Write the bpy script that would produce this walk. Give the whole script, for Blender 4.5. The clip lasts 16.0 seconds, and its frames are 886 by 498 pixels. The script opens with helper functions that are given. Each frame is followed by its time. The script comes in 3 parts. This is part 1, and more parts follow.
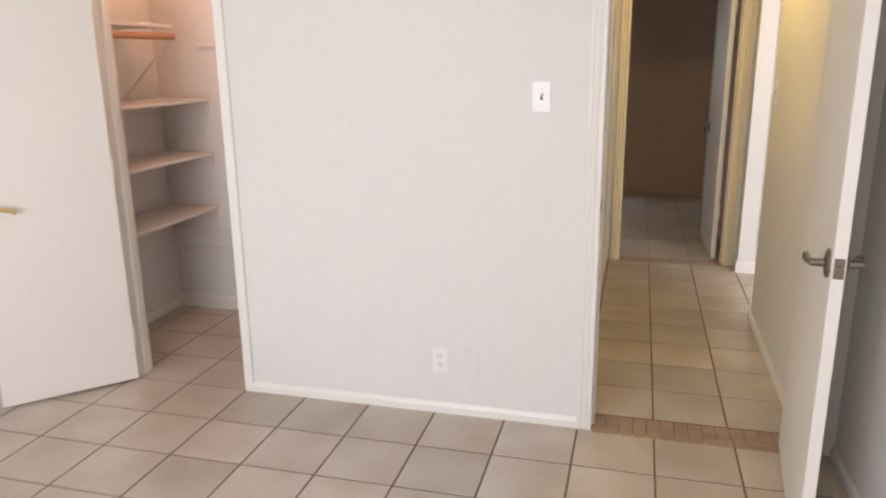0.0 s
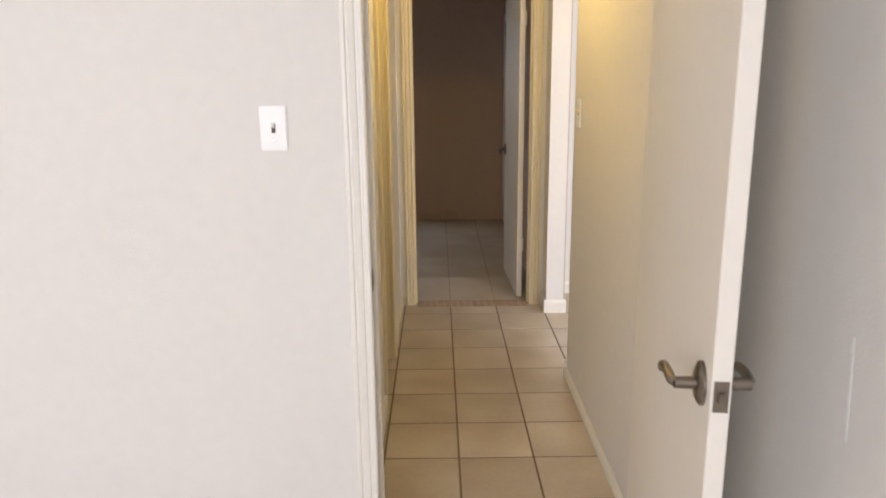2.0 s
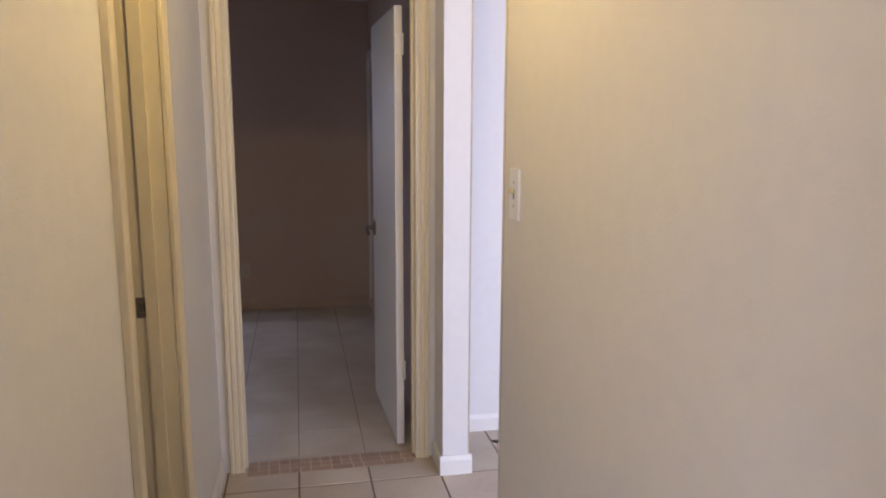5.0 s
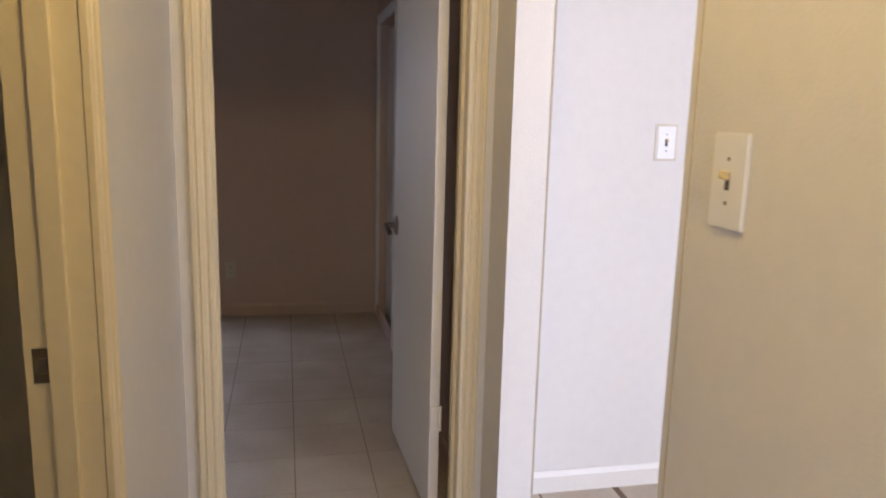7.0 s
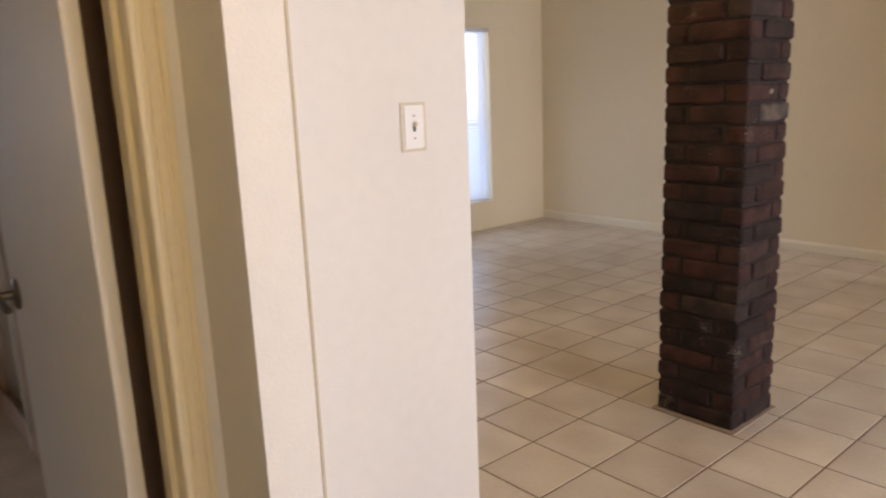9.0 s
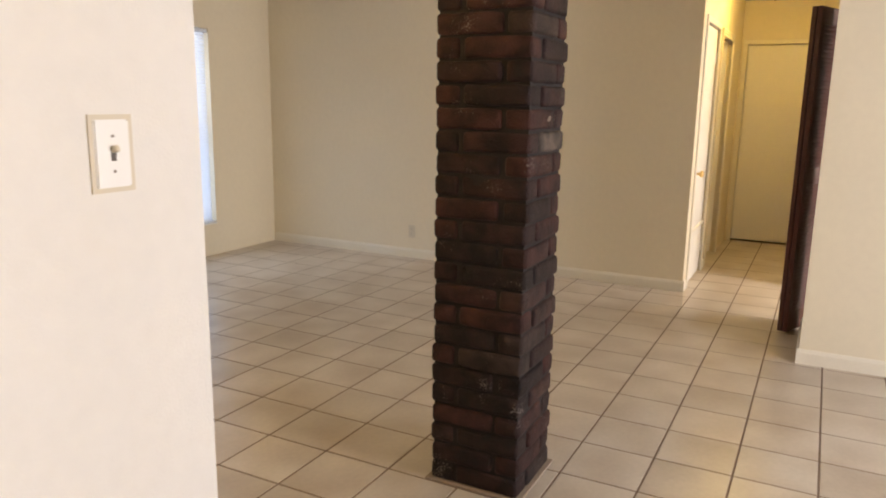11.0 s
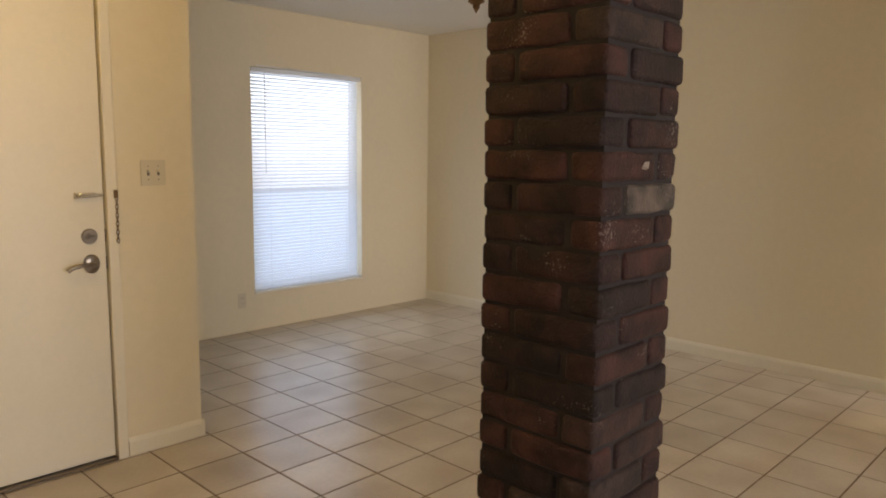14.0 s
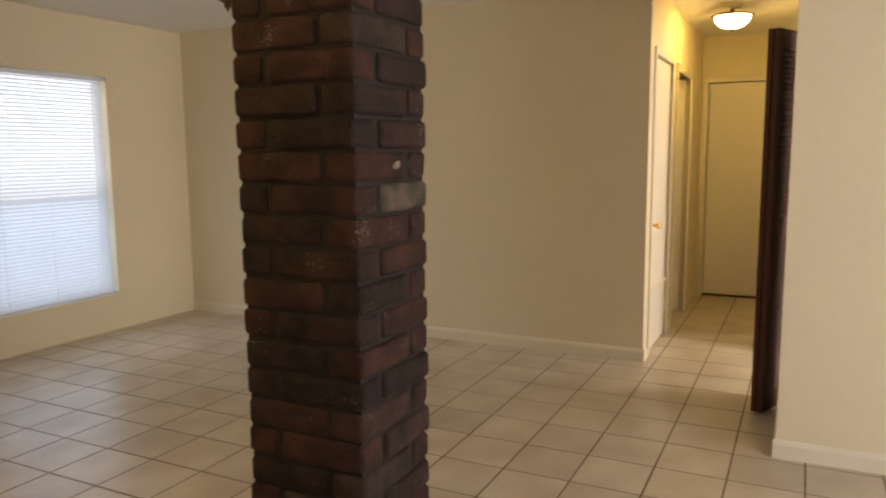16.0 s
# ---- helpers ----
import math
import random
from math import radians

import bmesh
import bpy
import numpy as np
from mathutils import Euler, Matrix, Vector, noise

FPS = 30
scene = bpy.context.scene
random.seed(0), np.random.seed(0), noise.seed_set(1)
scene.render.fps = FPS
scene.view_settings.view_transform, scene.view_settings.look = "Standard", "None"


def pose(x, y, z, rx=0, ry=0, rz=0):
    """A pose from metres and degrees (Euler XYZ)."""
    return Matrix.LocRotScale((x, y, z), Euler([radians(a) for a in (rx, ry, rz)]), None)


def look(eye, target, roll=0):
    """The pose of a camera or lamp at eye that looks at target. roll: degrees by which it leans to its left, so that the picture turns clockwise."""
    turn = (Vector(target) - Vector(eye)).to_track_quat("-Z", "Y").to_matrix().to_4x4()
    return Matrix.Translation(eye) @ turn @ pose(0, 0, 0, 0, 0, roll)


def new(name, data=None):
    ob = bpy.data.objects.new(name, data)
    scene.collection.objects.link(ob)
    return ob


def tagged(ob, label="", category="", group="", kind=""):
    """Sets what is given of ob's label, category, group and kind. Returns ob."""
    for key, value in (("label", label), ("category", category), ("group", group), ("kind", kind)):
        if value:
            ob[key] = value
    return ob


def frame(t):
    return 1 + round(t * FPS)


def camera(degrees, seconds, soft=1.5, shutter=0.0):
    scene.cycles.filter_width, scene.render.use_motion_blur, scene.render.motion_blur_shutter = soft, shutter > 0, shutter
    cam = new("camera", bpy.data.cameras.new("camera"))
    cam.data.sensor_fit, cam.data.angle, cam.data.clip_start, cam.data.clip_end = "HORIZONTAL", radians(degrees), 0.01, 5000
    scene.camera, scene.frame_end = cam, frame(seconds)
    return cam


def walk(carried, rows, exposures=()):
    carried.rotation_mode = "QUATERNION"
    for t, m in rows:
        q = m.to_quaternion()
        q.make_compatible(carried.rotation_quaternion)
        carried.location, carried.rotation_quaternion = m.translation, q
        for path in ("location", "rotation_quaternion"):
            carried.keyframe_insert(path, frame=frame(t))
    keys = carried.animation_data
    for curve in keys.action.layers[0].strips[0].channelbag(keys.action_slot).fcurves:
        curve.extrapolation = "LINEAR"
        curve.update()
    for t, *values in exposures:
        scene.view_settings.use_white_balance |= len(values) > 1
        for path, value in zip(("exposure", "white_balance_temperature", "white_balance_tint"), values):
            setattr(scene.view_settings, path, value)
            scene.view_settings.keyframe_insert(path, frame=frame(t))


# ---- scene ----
cam = camera(62.5, 16.0, soft=1.9, shutter=0.4)
PATH = [
    (0, (-0.052, -0.011, 1.532), (-0.552, 1.857, 1.022), -0.7),
    (0.5, (-0.023, 0.185, 1.533), (-0.428, 2.087, 1.066), -1.3),
    (1, (0.01, 0.399, 1.524), (-0.286, 2.321, 1.058), -0.9),
    (1.5, (0.013, 0.657, 1.51), (-0.075, 2.6, 1.043), -0.7),
    (2, (0.008, 0.93, 1.516), (0.018, 2.874, 1.044), -0.6),
    (2.5, (0.041, 1.176, 1.498), (0.058, 3.117, 1.013), -1.2),
    (3, (0.061, 1.476, 1.523), (0.117, 3.431, 1.105), -0.3),
    (3.5, (0.039, 1.734, 1.497), (0.251, 3.688, 1.127), 0.7),
    (4, (0.015, 1.984, 1.512), (0.317, 3.925, 1.137), 0.3),
    (4.5, (0.069, 2.254, 1.489), (0.468, 4.176, 1.107), 0.7),
    (5, (0.106, 2.505, 1.504), (0.493, 4.438, 1.165), 0.2),
    (5.2, (0.111, 2.595, 1.502), (0.491, 4.526, 1.147), 1.2),
    (7.3, (0.055, 3.551, 1.401), (0.493, 5.468, 1.04), 1.5),
    (7.5, (0.066, 3.661, 1.416), (0.591, 5.554, 1.037), 1.9),
    (8, (0.01, 3.891, 1.44), (0.786, 5.7, 1.086), -0.3),
    (8.5, (0.09, 4.089, 1.423), (1.152, 5.731, 1.003), -0.3),
    (9, (0.153, 4.274, 1.422), (1.427, 5.756, 0.999), -2.3),
    (9.5, (0.251, 4.433, 1.409), (1.722, 5.709, 0.954), -0.2),
    (10, (0.353, 4.616, 1.42), (2.005, 5.647, 0.967), -0.7),
    (10.2, (0.385, 4.686, 1.428), (2.092, 5.63, 0.984), -0.2),
    (12.3, (1.007, 4.816, 1.425), (2.738, 5.722, 1.065), 1.5),
    (12.5, (1.094, 4.874, 1.399), (2.792, 5.862, 1.081), 1.4),
    (13, (1.241, 4.871, 1.418), (2.825, 6.052, 1.108), 0.5),
    (13.5, (1.391, 4.771, 1.411), (2.823, 6.136, 1.117), 1.6),
    (14, (1.426, 4.747, 1.398), (2.852, 6.124, 1.133), 0.7),
    (14.5, (1.399, 4.73, 1.409), (2.923, 5.996, 1.137), 0.0),
    (15, (1.355, 4.699, 1.424), (2.982, 5.831, 1.157), -0.5),
    (15.5, (1.372, 4.692, 1.413), (3.071, 5.713, 1.147), -0.3),
    (16, (1.426, 4.699, 1.399), (3.202, 5.581, 1.138), -0.5),
]
walk(cam, [(t, look(e, g, r)) for t, e, g, r in PATH],
     [(0.0, -0.04, 6250, 18), (1.0, 0.03, 6250, 18), (3.0, -0.02, 6300, 17), (4.0, -0.2, 6050, 18), (4.5, -0.26, 5750, 22), (5.0, -0.2, 5320, 28), (7.5, -0.05, 5950, 23),
      (8.0, -0.2, 7250, 24), (9.0, -0.2, 6650, 22), (9.5, -0.15, 6350, 21), (10.0, 0.1, 5950, 19), (11.5, -0.15, 7200, 18), (12.5, -0.44, 7400, 17), (13.5, -0.33, 7250, 16), (14.5, -0.39, 7050, 17), (16.0, -0.45, 7600, 16)])

# ---- world and lights ----
world = bpy.data.worlds.new("sky")
scene.world = world
world.use_nodes = True
wn = world.node_tree
sky = wn.nodes.new("ShaderNodeTexSky")
sky.sky_type = 'NISHITA'
sky.sun_disc = False
sky.sun_elevation, sky.sun_rotation = radians(55), radians(200)
wn.links.new(sky.outputs[0], wn.nodes["Background"].inputs[0])
wn.nodes["Background"].inputs[1].default_value = 0.12

sun = bpy.data.lights.new("sun", 'SUN')
sun.energy, sun.angle, sun.color = 3.0, radians(0.5), (1.0, 0.95, 0.88)
new("sun", sun).matrix_world = look((2, -8, 12), (3.4, 0, 0))


def area_lamp(name, eye, target, w, h, watts, colour):
    d = bpy.data.lights.new(name, 'AREA')
    d.shape, d.size, d.size_y, d.energy, d.color = 'RECTANGLE', w, h, watts, colour
    o = new(name, d)
    o.matrix_world = look(eye, target)
    return o


def bulb(name, at, watts, colour, radius=0.05):
    d = bpy.data.lights.new(name, 'POINT')
    d.energy, d.color, d.shadow_soft_size = watts, colour, radius
    o = new(name, d)
    o.location = at
    return o


WARM = (1.0, 0.67, 0.13)
area_lamp("bedroom_window_light", (-1.4, -1.58, 1.4), (-1.35, 1, 1.25), 1.8, 1.4, 96, (0.95, 0.97, 1.0))
area_lamp("dining_window_light", (2.9, 1.53, 1.25), (2.75, 4, 1.2), 1.5, 1.8, 120, (0.90, 0.94, 1.0))
area_lamp("kitchen_window_light", (6.25, 2.43, 1.35), (6.25, 4.5, 0.6), 0.9, 1.1, 95, (1.0, 0.98, 0.93))
area_lamp("living_window_sky", (4.94, 9.86, 1.58), (4.9, 5, 1.5), 1.7, 1.0, 25, (0.74, 0.86, 1.0))
area_lamp("living_window_yard", (4.94, 9.86, 0.63), (4.9, 5, 0.6), 1.7, 0.88, 21, (0.55, 0.74, 1.0))
area_lamp("far_room_window_sky", (-1.0, 8.70, 1.55), (-1.0, 5, 1.5), 1.2, 1.0, 14, (0.88, 0.94, 1.0))
area_lamp("far_room_window_yard", (-1.0, 8.70, 0.6), (-1.0, 5, 0.6), 1.2, 0.85, 3.5, (0.78, 0.89, 1.0))
bulb("hall_bulb", (0.2, 4.05, 2.35), 21.5, WARM, 0.06)
bulb("corridor_bulb", (7.3, 5.24, 2.35), 24, WARM, 0.06)
bulb("entry_bulb", (2.05, 6.75, 2.35), 20, WARM, 0.06)
bulb("closet_bulb", (-2.05, 3.25, 2.3), 9, (1.0, 0.56, 0.33), 0.05)


# ---- materials ----
def material(name, colour, rough=0.6, metal=0.0, vary=0.06, scale=3.0, fine=60.0, bump=0.0, bump_scale=200.0, island=0.0, spec=0.5):
    m = bpy.data.materials.new(name)
    m.use_nodes = True
    nt = m.node_tree
    bs = nt.nodes["Principled BSDF"]
    bs.inputs["Roughness"].default_value = rough
    bs.inputs["Metallic"].default_value = metal
    bs.inputs["Specular IOR Level"].default_value = spec
    geo = nt.nodes.new("ShaderNodeNewGeometry")
    n1 = nt.nodes.new("ShaderNodeTexNoise")
    n1.inputs["Scale"].default_value, n1.inputs["Detail"].default_value = scale, 5
    n2 = nt.nodes.new("ShaderNodeTexNoise")
    n2.inputs["Scale"].default_value, n2.inputs["Detail"].default_value = fine, 3
    for n in (n1, n2):
        nt.links.new(geo.outputs["Position"], n.inputs["Vector"])
    add = nt.nodes.new("ShaderNodeMath")
    add.operation = 'ADD'
    nt.links.new(n1.outputs[0], add.inputs[0])
    nt.links.new(n2.outputs[0], add.inputs[1])
    last = add.outputs[0]
    if island:
        info = nt.nodes.new("ShaderNodeObjectInfo")
        mul = nt.nodes.new("ShaderNodeMath")
        mul.operation = 'MULTIPLY_ADD'
        mul.inputs[1].default_value = island
        nt.links.new(info.outputs["Random"], mul.inputs[0])
        nt.links.new(last, mul.inputs[2])
        last = mul.outputs[0]
    rng = nt.nodes.new("ShaderNodeMapRange")
    rng.inputs[1].default_value, rng.inputs[2].default_value = 0.6, 1.4 + island
    rng.inputs[3].default_value, rng.inputs[4].default_value = 1 - vary, 1 + vary
    nt.links.new(last, rng.inputs[0])
    mix = nt.nodes.new("ShaderNodeMix")
    mix.data_type, mix.blend_type = 'RGBA', 'MULTIPLY'
    mix.inputs[0].default_value = 1.0
    mix.inputs[6].default_value = (*colour, 1)
    nt.links.new(rng.outputs[0], mix.inputs[7])
    nt.links.new(mix.outputs[2], bs.inputs["Base Color"])
    if bump:
        n3 = nt.nodes.new("ShaderNodeTexNoise")
        n3.inputs["Scale"].default_value, n3.inputs["Detail"].default_value = bump_scale, 2
        nt.links.new(geo.outputs["Position"], n3.inputs["Vector"])
        bp = nt.nodes.new("ShaderNodeBump")
        bp.inputs["Strength"].default_value, bp.inputs["Distance"].default_value = bump, 0.002
        nt.links.new(n3.outputs[0], bp.inputs["Height"])
        nt.links.new(bp.outputs[0], bs.inputs["Normal"])
    return m


PAINT = material("wall_paint", (0.74, 0.715, 0.67), 0.75, vary=0.03, scale=1.2, fine=25, bump=0.35, bump_scale=160)
CREAM = material("living_room_paint", (0.735, 0.65, 0.485), 0.75, vary=0.03, scale=1.2, fine=25, bump=0.35, bump_scale=160)
BROWN = material("far_room_paint_shade", (0.60, 0.455, 0.36), 0.75, vary=0.03, scale=1.2, fine=25, bump=0.35, bump_scale=160)
TRIM_L = material("living_room_trim", (0.75, 0.69, 0.565), 0.45, vary=0.03, scale=4, fine=50)
CEIL = material("ceiling_paint", (0.80, 0.78, 0.74), 0.85, vary=0.03, scale=1.0, fine=40, bump=0.6, bump_scale=120)
TRIM = material("trim_paint", (0.79, 0.76, 0.69), 0.4, vary=0.03, scale=4, fine=50)
# yellow of the hall bulb's light is mixed into this trim colour
TRIM_H = material("hall_trim_lamp_tint", (0.77, 0.68, 0.48), 0.4, vary=0.04, scale=4, fine=50)
DOOR = material("door_paint", (0.765, 0.725, 0.65), 0.45, vary=0.025, scale=2.5, fine=30, bump=0.08, bump_scale=90)
SHELF = material("shelf_paint", (0.74, 0.68, 0.62), 0.5, vary=0.05, scale=4, fine=40)
ROD = material("wooden_rod", (0.45, 0.22, 0.12), 0.5, vary=0.15, scale=6, fine=80)
GROUT = material("grout", (0.185, 0.125, 0.088), 0.9, vary=0.25, scale=2.0, fine=60)
MOSAIC = material("mosaic_stone", (0.36, 0.25, 0.17), 0.55, vary=0.22, scale=14, fine=70, island=1.0)
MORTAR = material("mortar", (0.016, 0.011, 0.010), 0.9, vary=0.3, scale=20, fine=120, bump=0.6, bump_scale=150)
PLASTIC = material("white_plastic", (0.82, 0.81, 0.78), 0.35, vary=0.01)
ALMOND = material("almond_plastic", (0.62, 0.55, 0.42), 0.4, vary=0.02)
IVORY = material("ivory_toggle", (0.62, 0.50, 0.24), 0.4, vary=0.03)
DARKSLOT = material("dark_slot", (0.10, 0.09, 0.08), 0.7, vary=0.1)
NICKEL = material("satin_nickel", (0.25, 0.215, 0.18), 0.30, 1.0, vary=0.05, scale=20, fine=100)
CHROME = material("chrome", (0.78, 0.76, 0.72), 0.15, 1.0, vary=0.04, scale=20, fine=100)
BRONZE = material("dark_bronze", (0.20, 0.12, 0.06), 0.4, 1.0, vary=0.1, scale=20, fine=80)
BRASS = material("brass", (0.80, 0.58, 0.25), 0.28, 1.0, vary=0.05, scale=20, fine=100)
MAHOG = material("mahogany_stain", (0.056, 0.0105, 0.006), 0.42, vary=0.3, scale=5, fine=60)
ALU = material("window_frame", (0.72, 0.72, 0.71), 0.4, vary=0.03)
SOIL = material("dry_lawn", (0.10, 0.11, 0.05), 0.95, vary=0.4, scale=0.8, fine=12, bump=0.8, bump_scale=30)
FENCE = material("weathered_fence", (0.42, 0.40, 0.37), 0.85, vary=0.2, scale=2, fine=40, island=0.8)


def tile_material():
    m = bpy.data.materials.new("ceramic_tile")
    m.use_nodes = True
    nt = m.node_tree
    bs = nt.nodes["Principled BSDF"]
    geo = nt.nodes.new("ShaderNodeNewGeometry")
    info = nt.nodes.new("ShaderNodeObjectInfo")
    offs = nt.nodes.new("ShaderNodeVectorMath")
    offs.operation = 'MULTIPLY_ADD'
    comb = nt.nodes.new("ShaderNodeCombineXYZ")
    for k in range(3):
        nt.links.new(info.outputs["Random"], comb.inputs[k])
    nt.links.new(comb.outputs[0], offs.inputs[0])
    offs.inputs[1].default_value = (37, 53, 11)
    nt.links.new(geo.outputs["Position"], offs.inputs[2])
    n1 = nt.nodes.new("ShaderNodeTexNoise")
    n1.inputs["Scale"].default_value, n1.inputs["Detail"].default_value, n1.inputs["Distortion"].default_value = 4.5, 0.6, 0.0
    n2 = nt.nodes.new("ShaderNodeTexNoise")
    n2.inputs["Scale"].default_value, n2.inputs["Detail"].default_value = 45, 4
    for n in (n1, n2):
        nt.links.new(offs.outputs[0], n.inputs["Vector"])
    cloud = nt.nodes.new("ShaderNodeMapRange")
    cloud.inputs[1].default_value, cloud.inputs[2].default_value = 0.15, 0.85
    nt.links.new(n1.outputs[0], cloud.inputs[0])
    ramp = nt.nodes.new("ShaderNodeMix")
    ramp.data_type = 'RGBA'
    ramp.inputs[6].default_value, ramp.inputs[7].default_value = (0.425, 0.345, 0.262, 1), (0.595, 0.53, 0.44, 1)
    nt.links.new(cloud.outputs[0], ramp.inputs[0])
    mix = nt.nodes.new("ShaderNodeMix")
    mix.data_type, mix.blend_type = 'RGBA', 'MULTIPLY'
    mix.inputs[0].default_value = 1.0
    rng = nt.nodes.new("ShaderNodeMapRange")
    rng.inputs[1].default_value, rng.inputs[2].default_value = 0.3, 0.7
    rng.inputs[3].default_value, rng.inputs[4].default_value = 0.96, 1.04
    nt.links.new(n2.outputs[0], rng.inputs[0])
    nt.links.new(ramp.outputs[2], mix.inputs[6])
    nt.links.new(rng.outputs[0], mix.inputs[7])
    tone = nt.nodes.new("ShaderNodeMix")
    tone.data_type, tone.blend_type = 'RGBA', 'MULTIPLY'
    tone.inputs[0].default_value = 1.0
    r2 = nt.nodes.new("ShaderNodeMapRange")
    r2.inputs[3].default_value, r2.inputs[4].default_value = 0.90, 1.07
    nt.links.new(info.outputs["Random"], r2.inputs[0])
    nt.links.new(mix.outputs[2], tone.inputs[6])
    nt.links.new(r2.outputs[0], tone.inputs[7])
    nt.links.new(tone.outputs[2], bs.inputs["Base Color"])
    bs.inputs["Roughness"].default_value = 0.29
    bp = nt.nodes.new("ShaderNodeBump")
    bp.inputs["Strength"].default_value, bp.inputs["Distance"].default_value = 0.10, 0.003
    nt.links.new(n2.outputs[0], bp.inputs["Height"])
    nt.links.new(bp.outputs[0], bs.inputs["Normal"])
    return m


TILE = tile_material()


def brick_material(name, tones):
    m = bpy.data.materials.new(name)
    m.use_nodes = True
    nt = m.node_tree
    bs = nt.nodes["Principled BSDF"]
    bs.inputs["Roughness"].default_value = 0.78
    bs.inputs["Specular IOR Level"].default_value = 0.3
    geo = nt.nodes.new("ShaderNodeNewGeometry")
    info = nt.nodes.new("ShaderNodeObjectInfo")

    def noise_tex(scale, detail, distort=0.0):
        n = nt.nodes.new("ShaderNodeTexNoise")
        n.inputs["Scale"].default_value, n.inputs["Detail"].default_value, n.inputs["Distortion"].default_value = scale, detail, distort
        nt.links.new(geo.outputs["Position"], n.inputs["Vector"])
        return n

    tone = nt.nodes.new("ShaderNodeValToRGB")
    cr = tone.color_ramp
    cr.elements[0].color, cr.elements[1].color = (*tones[0][1], 1), (*tones[-1][1], 1)
    for p, c in tones[1:-1]:
        cr.elements.new(p).color = (*c, 1)
    nt.links.new(info.outputs["Random"], tone.inputs[0])
    soot = noise_tex(13, 5, 0.4)
    sr = nt.nodes.new("ShaderNodeValToRGB")
    sr.color_ramp.elements[0].position, sr.color_ramp.elements[0].color = 0.36, (0.45, 0.45, 0.46, 1)
    sr.color_ramp.elements[1].position, sr.color_ramp.elements[1].color = 0.66, (1.40, 1.30, 1.24, 1)
    nt.links.new(soot.outputs[0], sr.inputs[0])
    mul = nt.nodes.new("ShaderNodeMix")
    mul.data_type, mul.blend_type = 'RGBA', 'MULTIPLY'
    mul.inputs[0].default_value = 1.0
    nt.links.new(tone.outputs[0], mul.inputs[6])
    nt.links.new(sr.outputs[0], mul.inputs[7])
    fleck = noise_tex(150, 3, 0.3)
    patch = noise_tex(9, 2)
    fm = nt.nodes.new("ShaderNodeMath")
    fm.operation = 'MULTIPLY'
    nt.links.new(fleck.outputs[0], fm.inputs[0])
    nt.links.new(patch.outputs[0], fm.inputs[1])
    fr = nt.nodes.new("ShaderNodeMapRange")
    fr.inputs[1].default_value, fr.inputs[2].default_value = 0.378, 0.47
    fr.inputs[4].default_value = 0.6
    nt.links.new(fm.outputs[0], fr.inputs[0])
    mix = nt.nodes.new("ShaderNodeMix")
    mix.data_type = 'RGBA'
    nt.links.new(fr.outputs[0], mix.inputs[0])
    nt.links.new(mul.outputs[2], mix.inputs[6])
    mix.inputs[7].default_value = (0.24, 0.20, 0.175, 1)
    nt.links.new(mix.outputs[2], bs.inputs["Base Color"])
    grit = noise_tex(140, 4)
    lump = noise_tex(30, 3)
    ad = nt.nodes.new("ShaderNodeMath")
    ad.operation = 'ADD'
    nt.links.new(grit.outputs[0], ad.inputs[0])
    nt.links.new(lump.outputs[0], ad.inputs[1])
    bp = nt.nodes.new("ShaderNodeBump")
    bp.inputs["Strength"].default_value, bp.inputs["Distance"].default_value = 0.9, 0.005
    nt.links.new(ad.outputs[0], bp.inputs["Height"])
    nt.links.new(bp.outputs[0], bs.inputs["Normal"])
    return m


BRICK = brick_material("tumbled_brick", ((0.0, (0.016, 0.0092, 0.0080)), (0.30, (0.026, 0.0120, 0.0105)), (0.55, (0.044, 0.0165, 0.0130)), (0.80, (0.040, 0.0165, 0.0138)), (1.0, (0.034, 0.024, 0.020))))
GREY_BRICK = brick_material("grey_brick", ((0.0, (0.085, 0.068, 0.056)), (1.0, (0.085, 0.068, 0.056))))
CHIP = material("dried_mortar", (0.22, 0.175, 0.135), 0.9, vary=0.2, scale=30, fine=150, bump=0.5)
SANDY = material("sandy_grout", (0.27, 0.205, 0.15), 0.9, vary=0.2, scale=12, fine=90, bump=0.5)


def glass_material():
    m = bpy.data.materials.new("window_glass")
    m.use_nodes = True
    bs = m.node_tree.nodes["Principled BSDF"]
    bs.inputs["Transmission Weight"].default_value = 1.0
    bs.inputs["Roughness"].default_value = 0.0
    bs.inputs["IOR"].default_value = 1.05
    return m


def blind_material():
    m = bpy.data.materials.new("blind_vinyl")
    m.use_nodes = True
    nt = m.node_tree
    bs = nt.nodes["Principled BSDF"]
    bs.inputs["Base Color"].default_value = (0.80, 0.82, 0.85, 1)
    bs.inputs["Roughness"].default_value = 0.5
    tr = nt.nodes.new("ShaderNodeBsdfTranslucent")
    tr.inputs[0].default_value = (0.85, 0.87, 0.9, 1)
    mix = nt.nodes.new("ShaderNodeMixShader")
    mix.inputs[0].default_value = 0.26
    nt.links.new(bs.outputs[0], mix.inputs[1])
    nt.links.new(tr.outputs[0], mix.inputs[2])
    nt.links.new(mix.outputs[0], nt.nodes["Material Output"].inputs[0])
    return m


def glow_material(name, colour, strength):
    m = bpy.data.materials.new(name)
    m.use_nodes = True
    bs = m.node_tree.nodes["Principled BSDF"]
    bs.inputs["Base Color"].default_value = (0.9, 0.88, 0.8, 1)
    bs.inputs["Emission Color"].default_value = (*colour, 1)
    bs.inputs["Emission Strength"].default_value = strength
    bs.inputs["Roughness"].default_value = 0.3
    return m


GLASS, BLIND = glass_material(), blind_material()
LAMPGLASS = glow_material("lit_lamp_glass", (1.0, 0.82, 0.46), 9.0)


